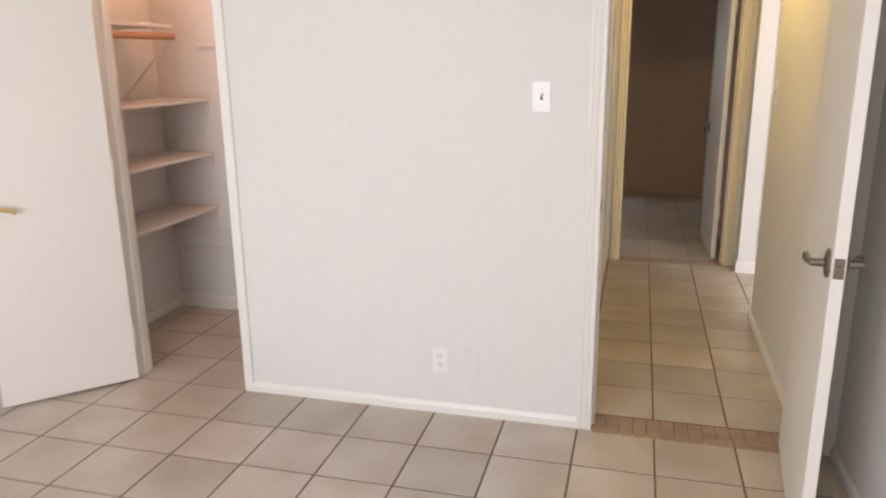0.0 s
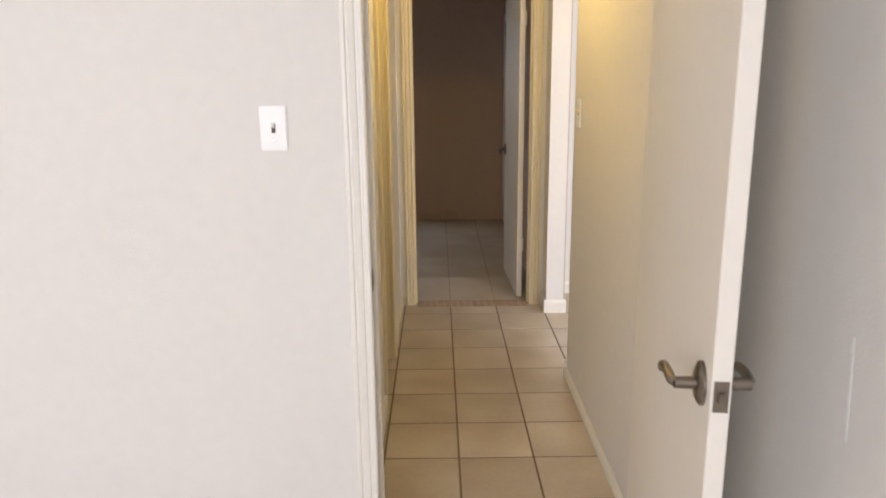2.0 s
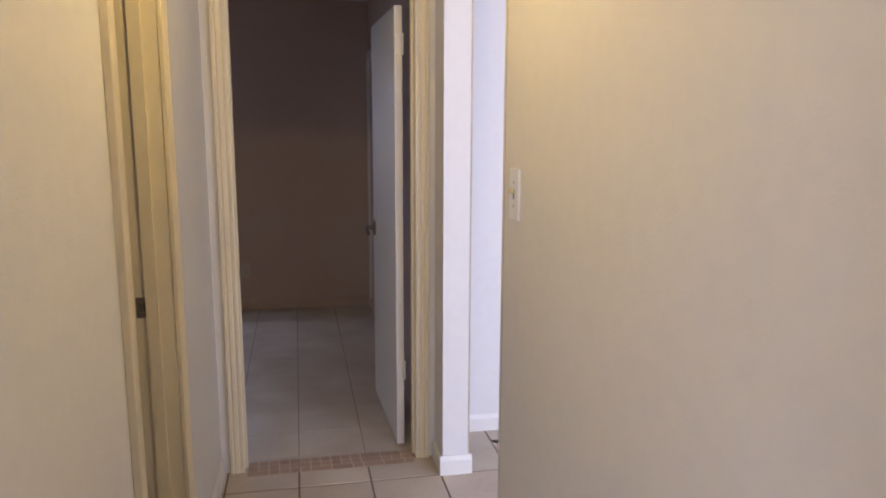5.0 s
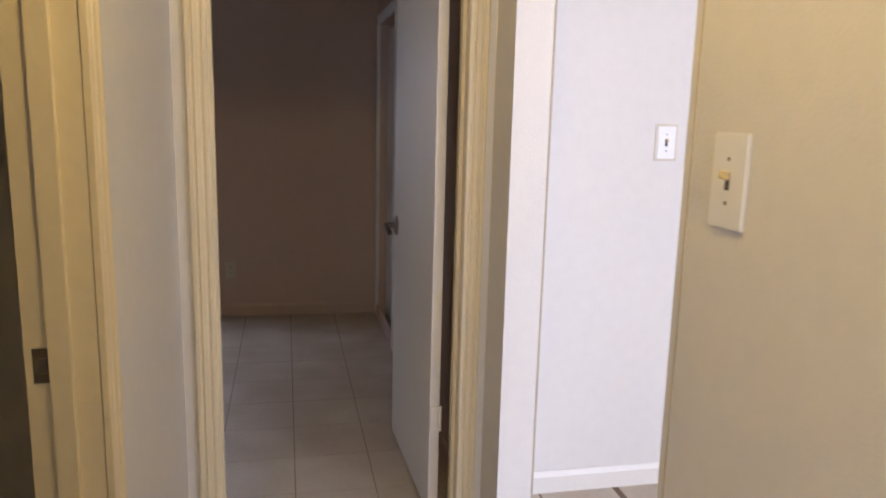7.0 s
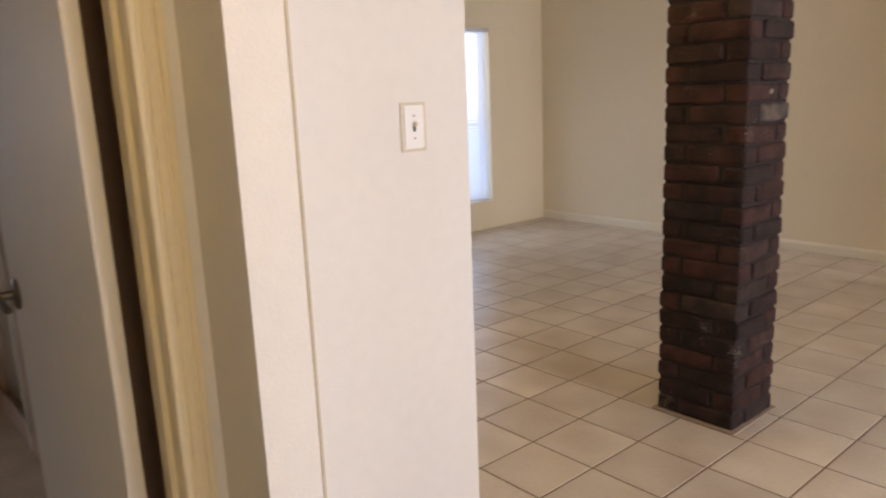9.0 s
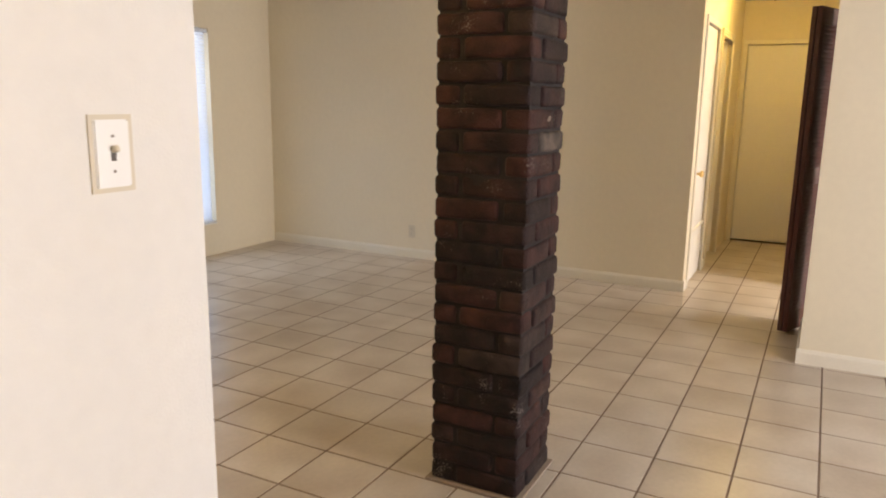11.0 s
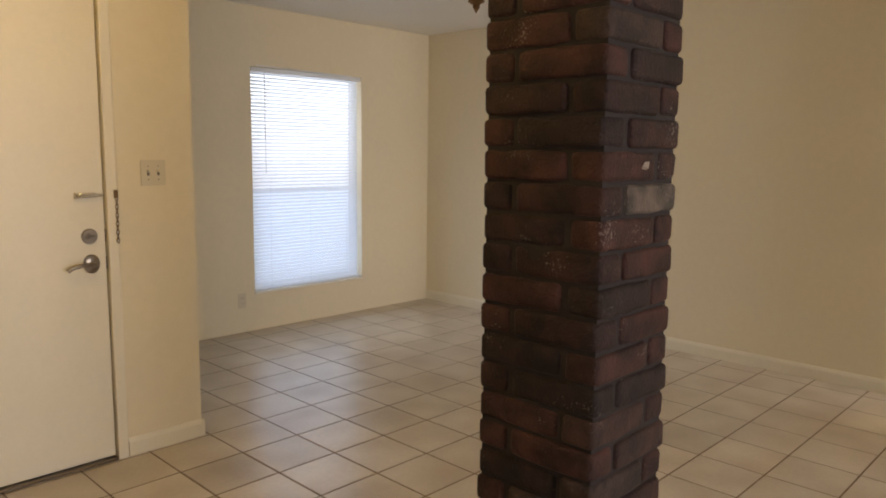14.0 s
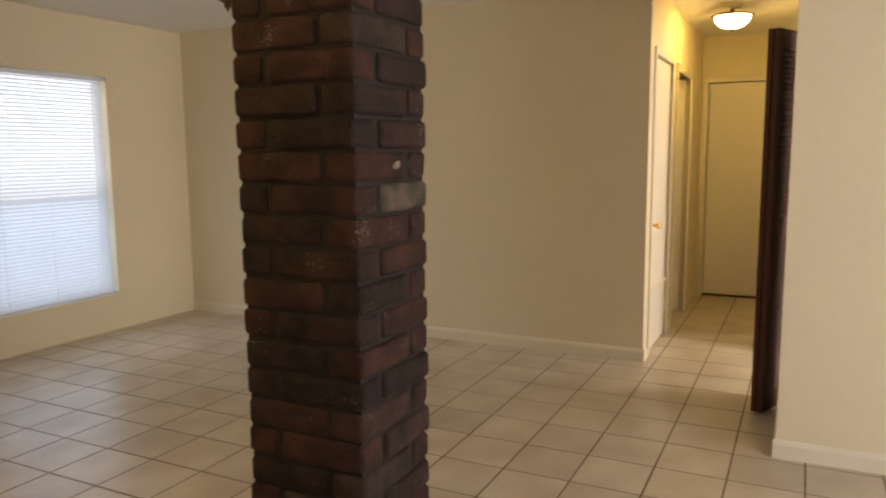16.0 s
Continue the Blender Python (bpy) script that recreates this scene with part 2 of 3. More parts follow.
# ---- building helpers ----
def box(bm, lo, hi):
    vs = [bm.verts.new((x, y, z)) for x in (lo[0], hi[0]) for y in (lo[1], hi[1]) for z in (lo[2], hi[2])]
    for f in ((0, 1, 3, 2), (4, 6, 7, 5), (0, 4, 5, 1), (2, 3, 7, 6), (0, 2, 6, 4), (1, 5, 7, 3)):
        bm.faces.new([vs[k] for k in f])
    return vs


def bevelled(lo, hi, r=0.003, seg=1):
    bm = bmesh.new()
    box(bm, lo, hi)
    bmesh.ops.bevel(bm, geom=bm.edges[:], offset=r, segments=seg, affect='EDGES')
    return bm


def cylinder(bm, a, b, r1, r2=None, n=20):
    a, b = Vector(a), Vector(b)
    r2 = r1 if r2 is None else r2
    q = (b - a).to_track_quat('Z', 'Y').to_matrix()
    rings = []
    for p, r in ((a, r1), (b, r2)):
        rings.append([bm.verts.new(p + q @ Vector((r * math.cos(2 * math.pi * k / n), r * math.sin(2 * math.pi * k / n), 0))) for k in range(n)])
    for k in range(n):
        bm.faces.new((rings[0][k], rings[0][(k + 1) % n], rings[1][(k + 1) % n], rings[1][k]))
    bm.faces.new(rings[0][::-1])
    bm.faces.new(rings[1])


def lathe(bm, profile, n=28):
    rings = []
    for r, z in profile:
        rings.append([bm.verts.new((r * math.cos(2 * math.pi * k / n), r * math.sin(2 * math.pi * k / n), z)) for k in range(n)])
    for a, b in zip(rings, rings[1:]):
        for k in range(n):
            bm.faces.new((a[k], a[(k + 1) % n], b[(k + 1) % n], b[k]))


def sweep(bm, pts, r, n=10):
    """A round rod along a line of points."""
    rings = []
    for k, p in enumerate(pts):
        d = (Vector(pts[min(k + 1, len(pts) - 1)]) - Vector(pts[max(k - 1, 0)])).normalized()
        q = d.to_track_quat('Z', 'Y').to_matrix()
        rings.append([bm.verts.new(Vector(p) + q @ Vector((r * math.cos(2 * math.pi * j / n), r * math.sin(2 * math.pi * j / n), 0))) for j in range(n)])
    for a, b in zip(rings, rings[1:]):
        for j in range(n):
            bm.faces.new((a[j], a[(j + 1) % n], b[(j + 1) % n], b[j]))
    bm.faces.new(rings[0][::-1])
    bm.faces.new(rings[-1])


def mesh(name, bm, mat, smooth=False):
    bmesh.ops.recalc_face_normals(bm, faces=bm.faces)
    me = bpy.data.meshes.new(name)
    bm.to_mesh(me)
    bm.free()
    me.materials.append(mat)
    if smooth:
        for p in me.polygons:
            p.use_smooth = True
        me.set_sharp_from_angle(angle=radians(40))
    return me


def part(name, bm, mat, parent, label="", smooth=False):
    ob = new(name, mesh(name, bm, mat, smooth))
    ob.parent = parent
    if label:
        tagged(ob, label)
    return ob


def structure(name, bm, mat, label, category):
    return tagged(new(name, mesh(name, bm, mat)), label, category, kind="structure")


def base(name, m, label, category, group="", kind=""):
    e = new(name)
    e.empty_display_size = 0.1
    e.matrix_world = m
    return tagged(e, label, category, group, kind)


CEILING = 2.45


def wall_x(name, y0, y1, x0, x1, holes=(), label="cream painted drywall with fine texture", top=CEILING, mat=PAINT):
    """A wall along x between y0 and y1; holes are (xa, xb, za, zb)."""
    bm = bmesh.new()
    cuts = sorted(holes)
    at = x0
    for xa, xb, za, zb in cuts:
        if xa > at:
            box(bm, (at, y0, -0.02), (xa, y1, top))
        if za > 0:
            box(bm, (xa, y0, -0.02), (xb, y1, za))
        box(bm, (xa, y0, zb), (xb, y1, top))
        at = xb
    if x1 > at:
        box(bm, (at, y0, -0.02), (x1, y1, top))
    return structure(name, bm, mat, label, "wall")


def wall_y(name, x0, x1, y0, y1, holes=(), label="cream painted drywall with fine texture", top=CEILING, mat=PAINT):
    bm = bmesh.new()
    at = y0
    for ya, yb, za, zb in sorted(holes):
        if ya > at:
            box(bm, (x0, at, -0.02), (x1, ya, top))
        if za > 0:
            box(bm, (x0, ya, -0.02), (x1, yb, za))
        box(bm, (x0, ya, zb), (x1, yb, top))
        at = yb
    if y1 > at:
        box(bm, (x0, at, -0.02), (x1, y1, top))
    return structure(name, bm, mat, label, "wall")


# ---- shell ----
DH = 2.03
wall_x("wall_bedroom_front", 2.85, 2.965, -3.4, 0.771, [(-2.43, -1.79, 0, DH), (-0.205, 0.668, 0, DH + 0.02)])
wall_y("wall_bedroom_side", 0.755, 0.87, -1.6, 2.85)
wall_y("wall_bedroom_far_side", -3.515, -3.4, -1.6, 4.0)
wall_x("wall_bedroom_back", -1.715, -1.6, -3.515, 0.87, [(-2.4, -0.4, 0.6, 2.15)])
wall_x("wall_closet_back", 3.885, 4.0, -3.4, -1.44)
wall_y("wall_closet_inner", -2.965, -2.85, 2.965, 3.885)
wall_y("wall_closet_right", -1.555, -1.44, 2.965, 3.885)
wall_y("wall_hall_left", -0.365, -0.25, 2.965, 5.60, [(4.06, 4.68, 0, DH + 0.02)])
wall_y("wall_hall_right", 0.650, 0.771, 2.965, 4.405)
wall_y("wall_side_room", -1.44, -1.325, 4.0, 5.60)
wall_x("wall_far_room_front", 5.60, 5.715, -2.6, 0.689, [(-0.175, 0.63, 0, DH + 0.02)])
wall_y("wall_stub", 0.689, 0.805, 5.41, 5.715, label="narrow cream painted wall end at the hall corner")
# brown here also puts the shade of the gap beside door_2 into the wall colour
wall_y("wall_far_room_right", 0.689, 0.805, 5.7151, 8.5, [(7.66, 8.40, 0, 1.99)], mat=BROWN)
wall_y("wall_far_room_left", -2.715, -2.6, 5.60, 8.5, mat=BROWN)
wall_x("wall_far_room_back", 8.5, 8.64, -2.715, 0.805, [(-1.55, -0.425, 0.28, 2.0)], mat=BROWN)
wall_x("wall_switch", 5.832, 5.947, 0.805, 1.605, label="bright cream wall with a light switch")
wall_y("wall_entry_side", 1.49, 1.605, 5.947, 7.983, mat=CREAM)
wall_x("wall_entry", 7.983, 8.098, 1.497, 3.084, [(1.74, 2.705, 0, DH + 0.02)], mat=CREAM)
wall_y("wall_return", 2.969, 3.084, 8.098, 9.79, mat=CREAM)
wall_x("wall_window", 9.65, 9.79, 3.084, 6.395, [(4.415, 5.481, 0.285, 2.01)], mat=CREAM)
wall_y("wall_living_back", 6.28, 6.395, 5.623, 9.65, mat=CREAM)
wall_x("wall_corridor_left", 5.623, 5.738, 6.395, 8.82, [(6.43, 7.13, 0, DH), (7.3, 8.06, 0, DH)], mat=CREAM)
wall_y("wall_corridor_end", 8.82, 8.935, 2.285, 5.738, [(4.84, 5.58, 0, DH)], mat=CREAM)
wall_x("wall_corridor_right", 4.649, 4.764, 5.087, 8.82, [(5.66, 6.85, 0, DH)])
wall_y("wall_dining_side", 4.972, 5.087, 1.5, 4.764, mat=CREAM)
wall_x("wall_dining_back", 1.385, 1.5, 0.87, 5.087, [(2.1, 3.7, 0.3, 2.2)])
wall_x("wall_kitchen_back", 2.285, 2.40, 5.087, 8.82, [(5.75, 6.75, 0.75, 1.95)])
wall_x("wall_corridor_rooms", 6.6, 6.715, 6.375, 8.935)
# unseen wall, added to keep sky light from leaking under door_8
wall_y("wall_sky_block", 8.96, 9.0, 4.55, 5.75)
wall_y("wall_corridor_room_end", 8.82, 8.935, 5.738, 6.6)

bm = bmesh.new()
box(bm, (-3.6, -1.8, CEILING), (9.0, 9.9, CEILING + 0.12))
structure("ceiling", bm, CEIL, "white textured plaster ceiling", "ceiling")

bm = bmesh.new()
box(bm, (-3.6, -1.8, -0.15), (9.0, 9.9, -0.0017))
floor = structure("floor", bm, GROUT, "beige square ceramic floor tiles with dark grout", "floor")

bm = bmesh.new()
box(bm, (-300, -300, -0.4), (300, 300, -0.25))
structure("ground", bm, SOIL, "dry lawn around the house", "ground")


# ---- trim ----
def baseboard(a, b, side, h=0.085, t=0.012):
    """Along a wall's face from a to b; side is the way the room lies."""
    bm = bmesh.new()
    (x0, y0), (x1, y1) = a, b
    sx, sy = side
    prof = [(0, 0), (t, 0), (t, h - 0.02), (t * 0.55, h - 0.006), (t * 0.3, h), (0, h)]
    ends = []
    for x, y in ((x0, y0), (x1, y1)):
        ends.append([bm.verts.new((x + sx * (p + 0.001), y + sy * (p + 0.001), z)) for p, z in prof])
    n = len(prof)
    for k in range(n):
        bm.faces.new((ends[0][k], ends[0][(k + 1) % n], ends[1][(k + 1) % n], ends[1][k]))
    bm.faces.new(ends[0])
    bm.faces.new(ends[1][::-1])
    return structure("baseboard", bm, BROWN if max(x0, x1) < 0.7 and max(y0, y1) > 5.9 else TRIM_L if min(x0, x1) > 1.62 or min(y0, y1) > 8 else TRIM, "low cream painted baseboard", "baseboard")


CAS = [(0, 0), (0, 0.011), (0.004, 0.014), (0.012, 0.014), (0.015, 0.011), (0.020, 0.011), (0.023, 0.015), (0.036, 0.017),
       (0.039, 0.013), (0.044, 0.013), (0.047, 0.018), (0.056, 0.018), (0.060, 0.015), (0.060, 0)]


def casing_run(name, p, along, across, out, length, label="", flat=False):
    """A moulded strip from p; along, across and out are unit ways."""
    bm = bmesh.new()
    p, along, across, out = Vector(p), Vector(along), Vector(across), Vector(out)
    prof = [(0, 0), (0, 0.010), (0.003, 0.012), (0.042, 0.012), (0.045, 0.010), (0.045, 0)] if flat else CAS
    ends = [[bm.verts.new(p + along * d + across * u + out * (v + 0.001)) for u, v in prof] for d in (0, length)]
    n = len(prof)
    for k in range(n):
        bm.faces.new((ends[0][k], ends[0][(k + 1) % n], ends[1][(k + 1) % n], ends[1][k]))
    bm.faces.new(ends[0])
    bm.faces.new(ends[1][::-1])
    return structure(name, bm, CASING, label or "cream painted moulded door casing", "trim")


def casing_around(side_a, side_b, axis, face, out, top=DH, flat=False):
    """Casing round an opening from side_a to side_b along x or y, on a wall's face."""
    if axis == 'x':
        o, pt, u = (0, out, 0), (lambda s, z: (s, face, z)), (1, 0, 0)
    else:
        o, pt, u = (out, 0, 0), (lambda s, z: (face, s, z)), (0, 1, 0)
    neg = tuple(-k for k in u)
    w = 0.045 if flat else 0.060
    casing_run("door_trim", pt(side_a, 0), (0, 0, 1), neg, o, top, flat=flat)
    casing_run("door_trim", pt(side_b, 0), (0, 0, 1), u, o, top, flat=flat)
    casing_run("door_trim", pt(side_a - w, top + 0.0005), u, (0, 0, 1), o, side_b - side_a + 2 * w, flat=flat)


def jamb(side_a, side_b, axis, f0, f1, stop, top=DH):
    """Lining of an opening in a wall between faces f0 and f1, with a door stop at depth stop."""
    for s, d in ((side_a, 1), (side_b, -1)):
        bm = bmesh.new()
        lo, hi = sorted((s, s - d * 0.028))
        sl, sh = sorted((s, s + d * 0.011))
        if axis == 'x':
            box(bm, (lo, f0 + 0.001, 0), (hi, f1 - 0.001, top))
            box(bm, (sl, stop, 0), (sh, stop + 0.034, top - 0.012))
        else:
            box(bm, (f0 + 0.001, lo, 0), (f1 - 0.001, hi, top))
            box(bm, (stop, sl, 0), (stop + 0.034, sh, top - 0.012))
        structure("door_jamb", bm, CASING, "cream painted door jamb with stop", "trim")
    bm = bmesh.new()
    if axis == 'x':
        box(bm, (side_a, f0 + 0.001, top), (side_b, f1 - 0.001, top + 0.018))
        box(bm, (side_a, stop, top - 0.012), (side_b, stop + 0.034, top))
    else:
        box(bm, (f0 + 0.001, side_a, top), (f1 - 0.001, side_b, top + 0.018))
        box(bm, (stop, side_a, top - 0.012), (stop + 0.034, side_b, top))
    structure("door_jamb", bm, CASING, "cream painted head jamb", "trim")


CASING = TRIM
# bedroom door to the hall
casing_around(-0.178, 0.640, 'x', 2.85, -1)
casing_run("door_trim", (-0.178, 2.965, 0), (0, 0, 1), (-1, 0, 0), (0, 1, 0), DH)
jamb(-0.178, 0.640, 'x', 2.85, 2.965, 2.892)
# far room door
# these casings carry the bulb's warm glow in their colour
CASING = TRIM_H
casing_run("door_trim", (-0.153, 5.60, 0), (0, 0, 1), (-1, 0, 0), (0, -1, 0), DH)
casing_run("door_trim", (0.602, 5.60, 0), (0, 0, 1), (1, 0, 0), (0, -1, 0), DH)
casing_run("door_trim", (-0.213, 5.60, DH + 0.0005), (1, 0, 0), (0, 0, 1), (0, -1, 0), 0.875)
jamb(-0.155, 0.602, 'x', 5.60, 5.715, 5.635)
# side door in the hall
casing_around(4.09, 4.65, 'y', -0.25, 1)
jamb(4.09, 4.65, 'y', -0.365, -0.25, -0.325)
# closet
CASING = TRIM
casing_around(-2.40, -1.80, 'x', 2.85, -1, flat=True)
jamb(-2.40, -1.80, 'x', 2.85, 2.965, 2.90)
# entry
CASING = TRIM_L
casing_around(1.77, 2.678, 'x', 7.983, -1, flat=True)
jamb(1.77, 2.678, 'x', 7.983, 8.098, 8.036)
# corridor
casing_around(6.45, 7.11, 'x', 5.623, -1, top=DH, flat=True)
casing_around(7.34, 8.02, 'x', 5.623, -1, top=DH - 0.03)
casing_around(4.86, 5.56, 'y', 8.82, -1, top=DH, flat=True)
# closet in the far room
CASING = TRIM
casing_around(7.66, 8.40, 'y', 0.689, -1, top=1.99)

for a, b, s in (
        ((-1.755, 2.85), (-0.24, 2.85), (0, -1)), ((0.755, -1.6), (0.755, 2.85), (-1, 0)),
        ((-3.4, -1.6), (-3.4, 2.85), (1, 0)), ((-3.4, 2.85), (-2.45, 2.85), (0, -1)), ((-3.4, -1.6), (0.755, -1.6), (0, 1)),
        ((0.650, 2.98), (0.650, 4.405), (-1, 0)), ((0.637, 4.405), (0.784, 4.405), (0, 1)), ((0.771, 1.5), (0.771, 4.405), (1, 0)),
        ((-0.25, 3.03), (-0.25, 4.028), (1, 0)), ((-0.25, 4.71), (-0.25, 5.58), (1, 0)),
        ((0.676, 5.41), (0.818, 5.41), (0, -1)), ((0.689, 5.41), (0.689, 5.58), (-1, 0)), ((0.805, 5.41), (0.805, 5.82), (1, 0)),
        ((0.817, 5.832), (1.618, 5.832), (0, -1)), ((1.605, 5.82), (1.605, 7.983), (1, 0)),
        ((2.725, 7.983), (3.097, 7.983), (0, -1)), ((3.084, 7.971), (3.084, 9.65), (1, 0)),
        ((6.28, 5.61), (6.28, 9.638), (-1, 0)), ((6.28, 5.623), (6.375, 5.623), (0, -1)),
        ((7.16, 5.623), (7.275, 5.623), (0, -1)), ((4.972, 1.5), (4.972, 4.777), (-1, 0)), ((4.972, 4.764), (5.66, 4.764), (0, 1)),
        ((0.771, 1.5), (4.96, 1.5), (0, 1)),
        ((-2.6, 8.5), (0.689, 8.5), (0, -1)), ((0.689, 5.715), (0.689, 8.488), (-1, 0)), ((-2.6, 5.72), (-2.6, 8.488), (1, 0)),
        ((-2.85, 3.885), (-1.555, 3.885), (0, -1)), ((-2.85, 2.97), (-2.85, 3.873), (1, 0))):
    baseboard(a, b, s, 0.05 if a[1] <= 2.98 and a[0] < 0.76 else 0.085)


TAN = material("corner_line_tan", (0.50, 0.43, 0.31), 0.7, vary=0.12, scale=8, fine=60)
# bead coloured tan so that it also draws the corner's shadow line
bm = bmesh.new()
box(bm, (0.8005, 5.4082, 0.09), (0.8062, 5.4125, CEILING - 0.002))
structure("corner_trim", bm, TAN, "thin tan corner bead with its shadow line in the colour", "trim")
bm = bmesh.new()
box(bm, (0.6488, 4.3835, 0.09), (0.6501, 4.3865, CEILING - 0.002))
structure("corner_trim", bm, TAN, "thin raised edge of the corner bead on the hall wall", "trim")
# strip added for the shade in the gap between casing and wall end
bm = bmesh.new()
box(bm, (0.6935, 5.583, 0.0), (0.7, 5.5995, DH))
structure("corner_trim", bm, TAN, "thin strip standing for the shaded gap between casing and wall", "trim")
bm = bmesh.new()
for k in range(6):
    z = 0.845 + k * 0.033
    box(bm, (0.7538, 2.150 + 0.0025 * k, z), (0.7549, 2.156 + 0.0025 * k + 0.001 * (k % 3), z + 0.033))
structure("wall_scuff", bm, PLASTIC, "thin white scuff mark on the bedroom wall", "scuff mark")


# ---- doors ----
def lever(parent, at, out, way, mat=NICKEL):
    """A lever handle on a door's face: rose, neck and lever; out is the face's way, way the lever's."""
    at, out, way = Vector(at), Vector(out), Vector(way)
    bm = bmesh.new()
    cylinder(bm, at, at + out * 0.006, 0.034, 0.034, 28)
    cylinder(bm, at + out * 0.006, at + out * 0.012, 0.034, 0.024, 28)
    for v in bm.verts:
        v.co.z = at.z + (v.co.z - at.z) * 1.22
    cylinder(bm, at + out * 0.012, at + out * 0.05, 0.012, 0.011, 16)
    up = Vector((0, 0, 1))
    pts = [at + out * 0.045, at + out * 0.052 + way * 0.012, at + out * 0.053 + way * 0.05 + up * 0.004, at + out * 0.052 + way * 0.085 - up * 0.001,
           at + out * 0.05 + way * 0.105 - up * 0.010, at + out * 0.048 + way * 0.112 - up * 0.018]
    sweep(bm, pts, 0.0095, 12)
    return part("door_handle", bm, mat, parent, "satin nickel lever handle" if mat is NICKEL else "brass lever handle", True)


def knob(parent, at, out, mat=BRASS):
    bm = bmesh.new()
    lathe(bm, [(0.0, 0), (0.03, 0), (0.03, 0.004), (0.024, 0.008), (0.011, 0.012), (0.010, 0.03), (0.018, 0.036), (0.026, 0.046), (0.026, 0.055), (0.018, 0.063), (0.0, 0.065)])
    bm.transform(Matrix.Translation(at) @ Vector(out).to_track_quat('Z', 'Y').to_matrix().to_4x4())
    return part("door_knob", bm, mat, parent, "round brass knob", True)


def door(name, hinge, way, width, height=2.0, thick=0.035, side=1, label="", handles="lever", lift=0.012, hinges=(0.23, 1.05, 1.80), zc=0.935):
    """A flush door leaf; hinge is its pivot, way its direction from the hinge, in plan. side: where its thickness goes."""
    ang = math.atan2(way[1], way[0])
    e = base(name, Matrix.Translation((hinge[0], hinge[1], 0)) @ Matrix.Rotation(ang, 4, 'Z'), label, "door", kind="structure")
    y0, y1 = (0, thick) if side > 0 else (-thick, 0)
    part("leaf", bevelled((0.002, y0, lift), (width, y1, height), 0.002), DOOR, e)
    xc = width - 0.06
    if handles == "lever":
        lever(e, (xc, y1, zc), (0, 1, 0), (-1, 0, 0))
        lever(e, (xc, y0, zc), (0, -1, 0), (-1, 0, 0))
        plate = bevelled((width - 0.0005, (y0 + y1) / 2 - 0.013, zc - 0.029), (width + 0.0015, (y0 + y1) / 2 + 0.013, zc + 0.029), 0.0005)
        pl = part("latch_plate", plate, NICKEL, e, "satin nickel latch plate")
        bmx = bevelled((width + 0.001, (y0 + y1) / 2 - 0.007, zc - 0.009), (width + 0.010, (y0 + y1) / 2 + 0.006, zc + 0.009), 0.002)
        part("latch_bolt", bmx, NICKEL, pl)
    elif handles == "knob":
        knob(e, (xc, y1, zc - 0.03), (0, 1, 0))
        knob(e, (xc, y0, zc - 0.03), (0, -1, 0))
    if hinges:
        for z in hinges:
            b2 = bmesh.new()
            cylinder(b2, (-0.004, y0 if side > 0 else y1, z - 0.045), (-0.004, y0 if side > 0 else y1, z + 0.045), 0.006, n=10)
            box(b2, (-0.003, min(y0, y1) + 0.003, z - 0.044), (0.0015, max(y0, y1) - 0.003, z + 0.044))
            part("hinge", b2, TRIM, e, "painted-over door hinge")
    return e


door("door_1", (0.595, 2.875), (-0.084, -0.780), 0.785, side=-1, zc=0.962, label="open flush cream bedroom door with nickel lever")
door("door_2", (0.568, 5.722), (-0.024, 0.735), 0.735, side=1, hinges=(0.375, 1.84), zc=0.95, label="open flush white door into the dim far room")
door("door_3", (-2.398, 2.846), (-0.385, -0.415), 0.585, side=1, label="open flush white closet door with brass lever", handles="none")
c = [o for o in bpy.data.objects if o.name == "door_3"][0]
lever(c, (0.525, 0.035, 0.92), (0, 1, 0), (-1, 0, 0), BRASS)
lever(c, (0.525, 0.0, 0.92), (0, -1, 0), (-1, 0, 0), BRASS)
door("door_4", (-0.372, 4.094), (-0.95, 0.18), 0.55, side=1, label="open flush white door inside the small side room")
closet_leaf = door("door_6", (7.107, 5.632), (-1, 0), 0.652, height=2.02, side=-1, label="closed flush white corridor closet door with a low streak of light", handles="knob", hinges=(0.23, 1.80), zc=0.925)
# raised cream strip shaped after a streak of light across the leaf
part("light_streak", bevelled((0.03, 0.0008, 0.425), (0.62, 0.016, 0.45), 0.003), TRIM_L, closet_leaf, "narrow cream strip in place of a streak of light")
door("door_7", (8.037, 5.66), (-0.90, 0.42), 0.71, height=1.995, side=-1, label="flush white corridor door standing ajar", handles="knob", hinges=(), zc=1.03)
door("door_8", (8.842, 5.557), (0, -1), 0.694, height=2.02, side=1, lift=0.022, label="closed flush cream door at the corridor end", handles="none", hinges=())
door("door_9", (0.735, 8.395), (0.10, -1), 0.72, height=1.965, side=1, label="flush closet door in the far room standing ajar", handles="knob", hinges=())

# front door
fd = base("door_5", Matrix.Identity(4), "closed white front door with deadbolt, lever and latch", "door", kind="structure")
part("leaf", bevelled((1.770, 7.991, 0.018), (2.672, 8.033, 2.026), 0.003), TRIM_L, fd)
lever(fd, (2.608, 7.991, 0.9), (0, -1, 0), (-1, 0, 0))
bm = bmesh.new()
cylinder(bm, (2.606, 7.991, 1.019), (2.606, 7.981, 1.019), 0.034, 0.030, 28)
cylinder(bm, (2.606, 7.981, 1.019), (2.606, 7.973, 1.019), 0.016, 0.015, 20)
db = part("deadbolt", bm, NICKEL, fd, "round satin nickel deadbolt", True)
part("thumb_turn", bevelled((2.593, 7.961, 1.014), (2.619, 7.974, 1.024), 0.002), NICKEL, db)
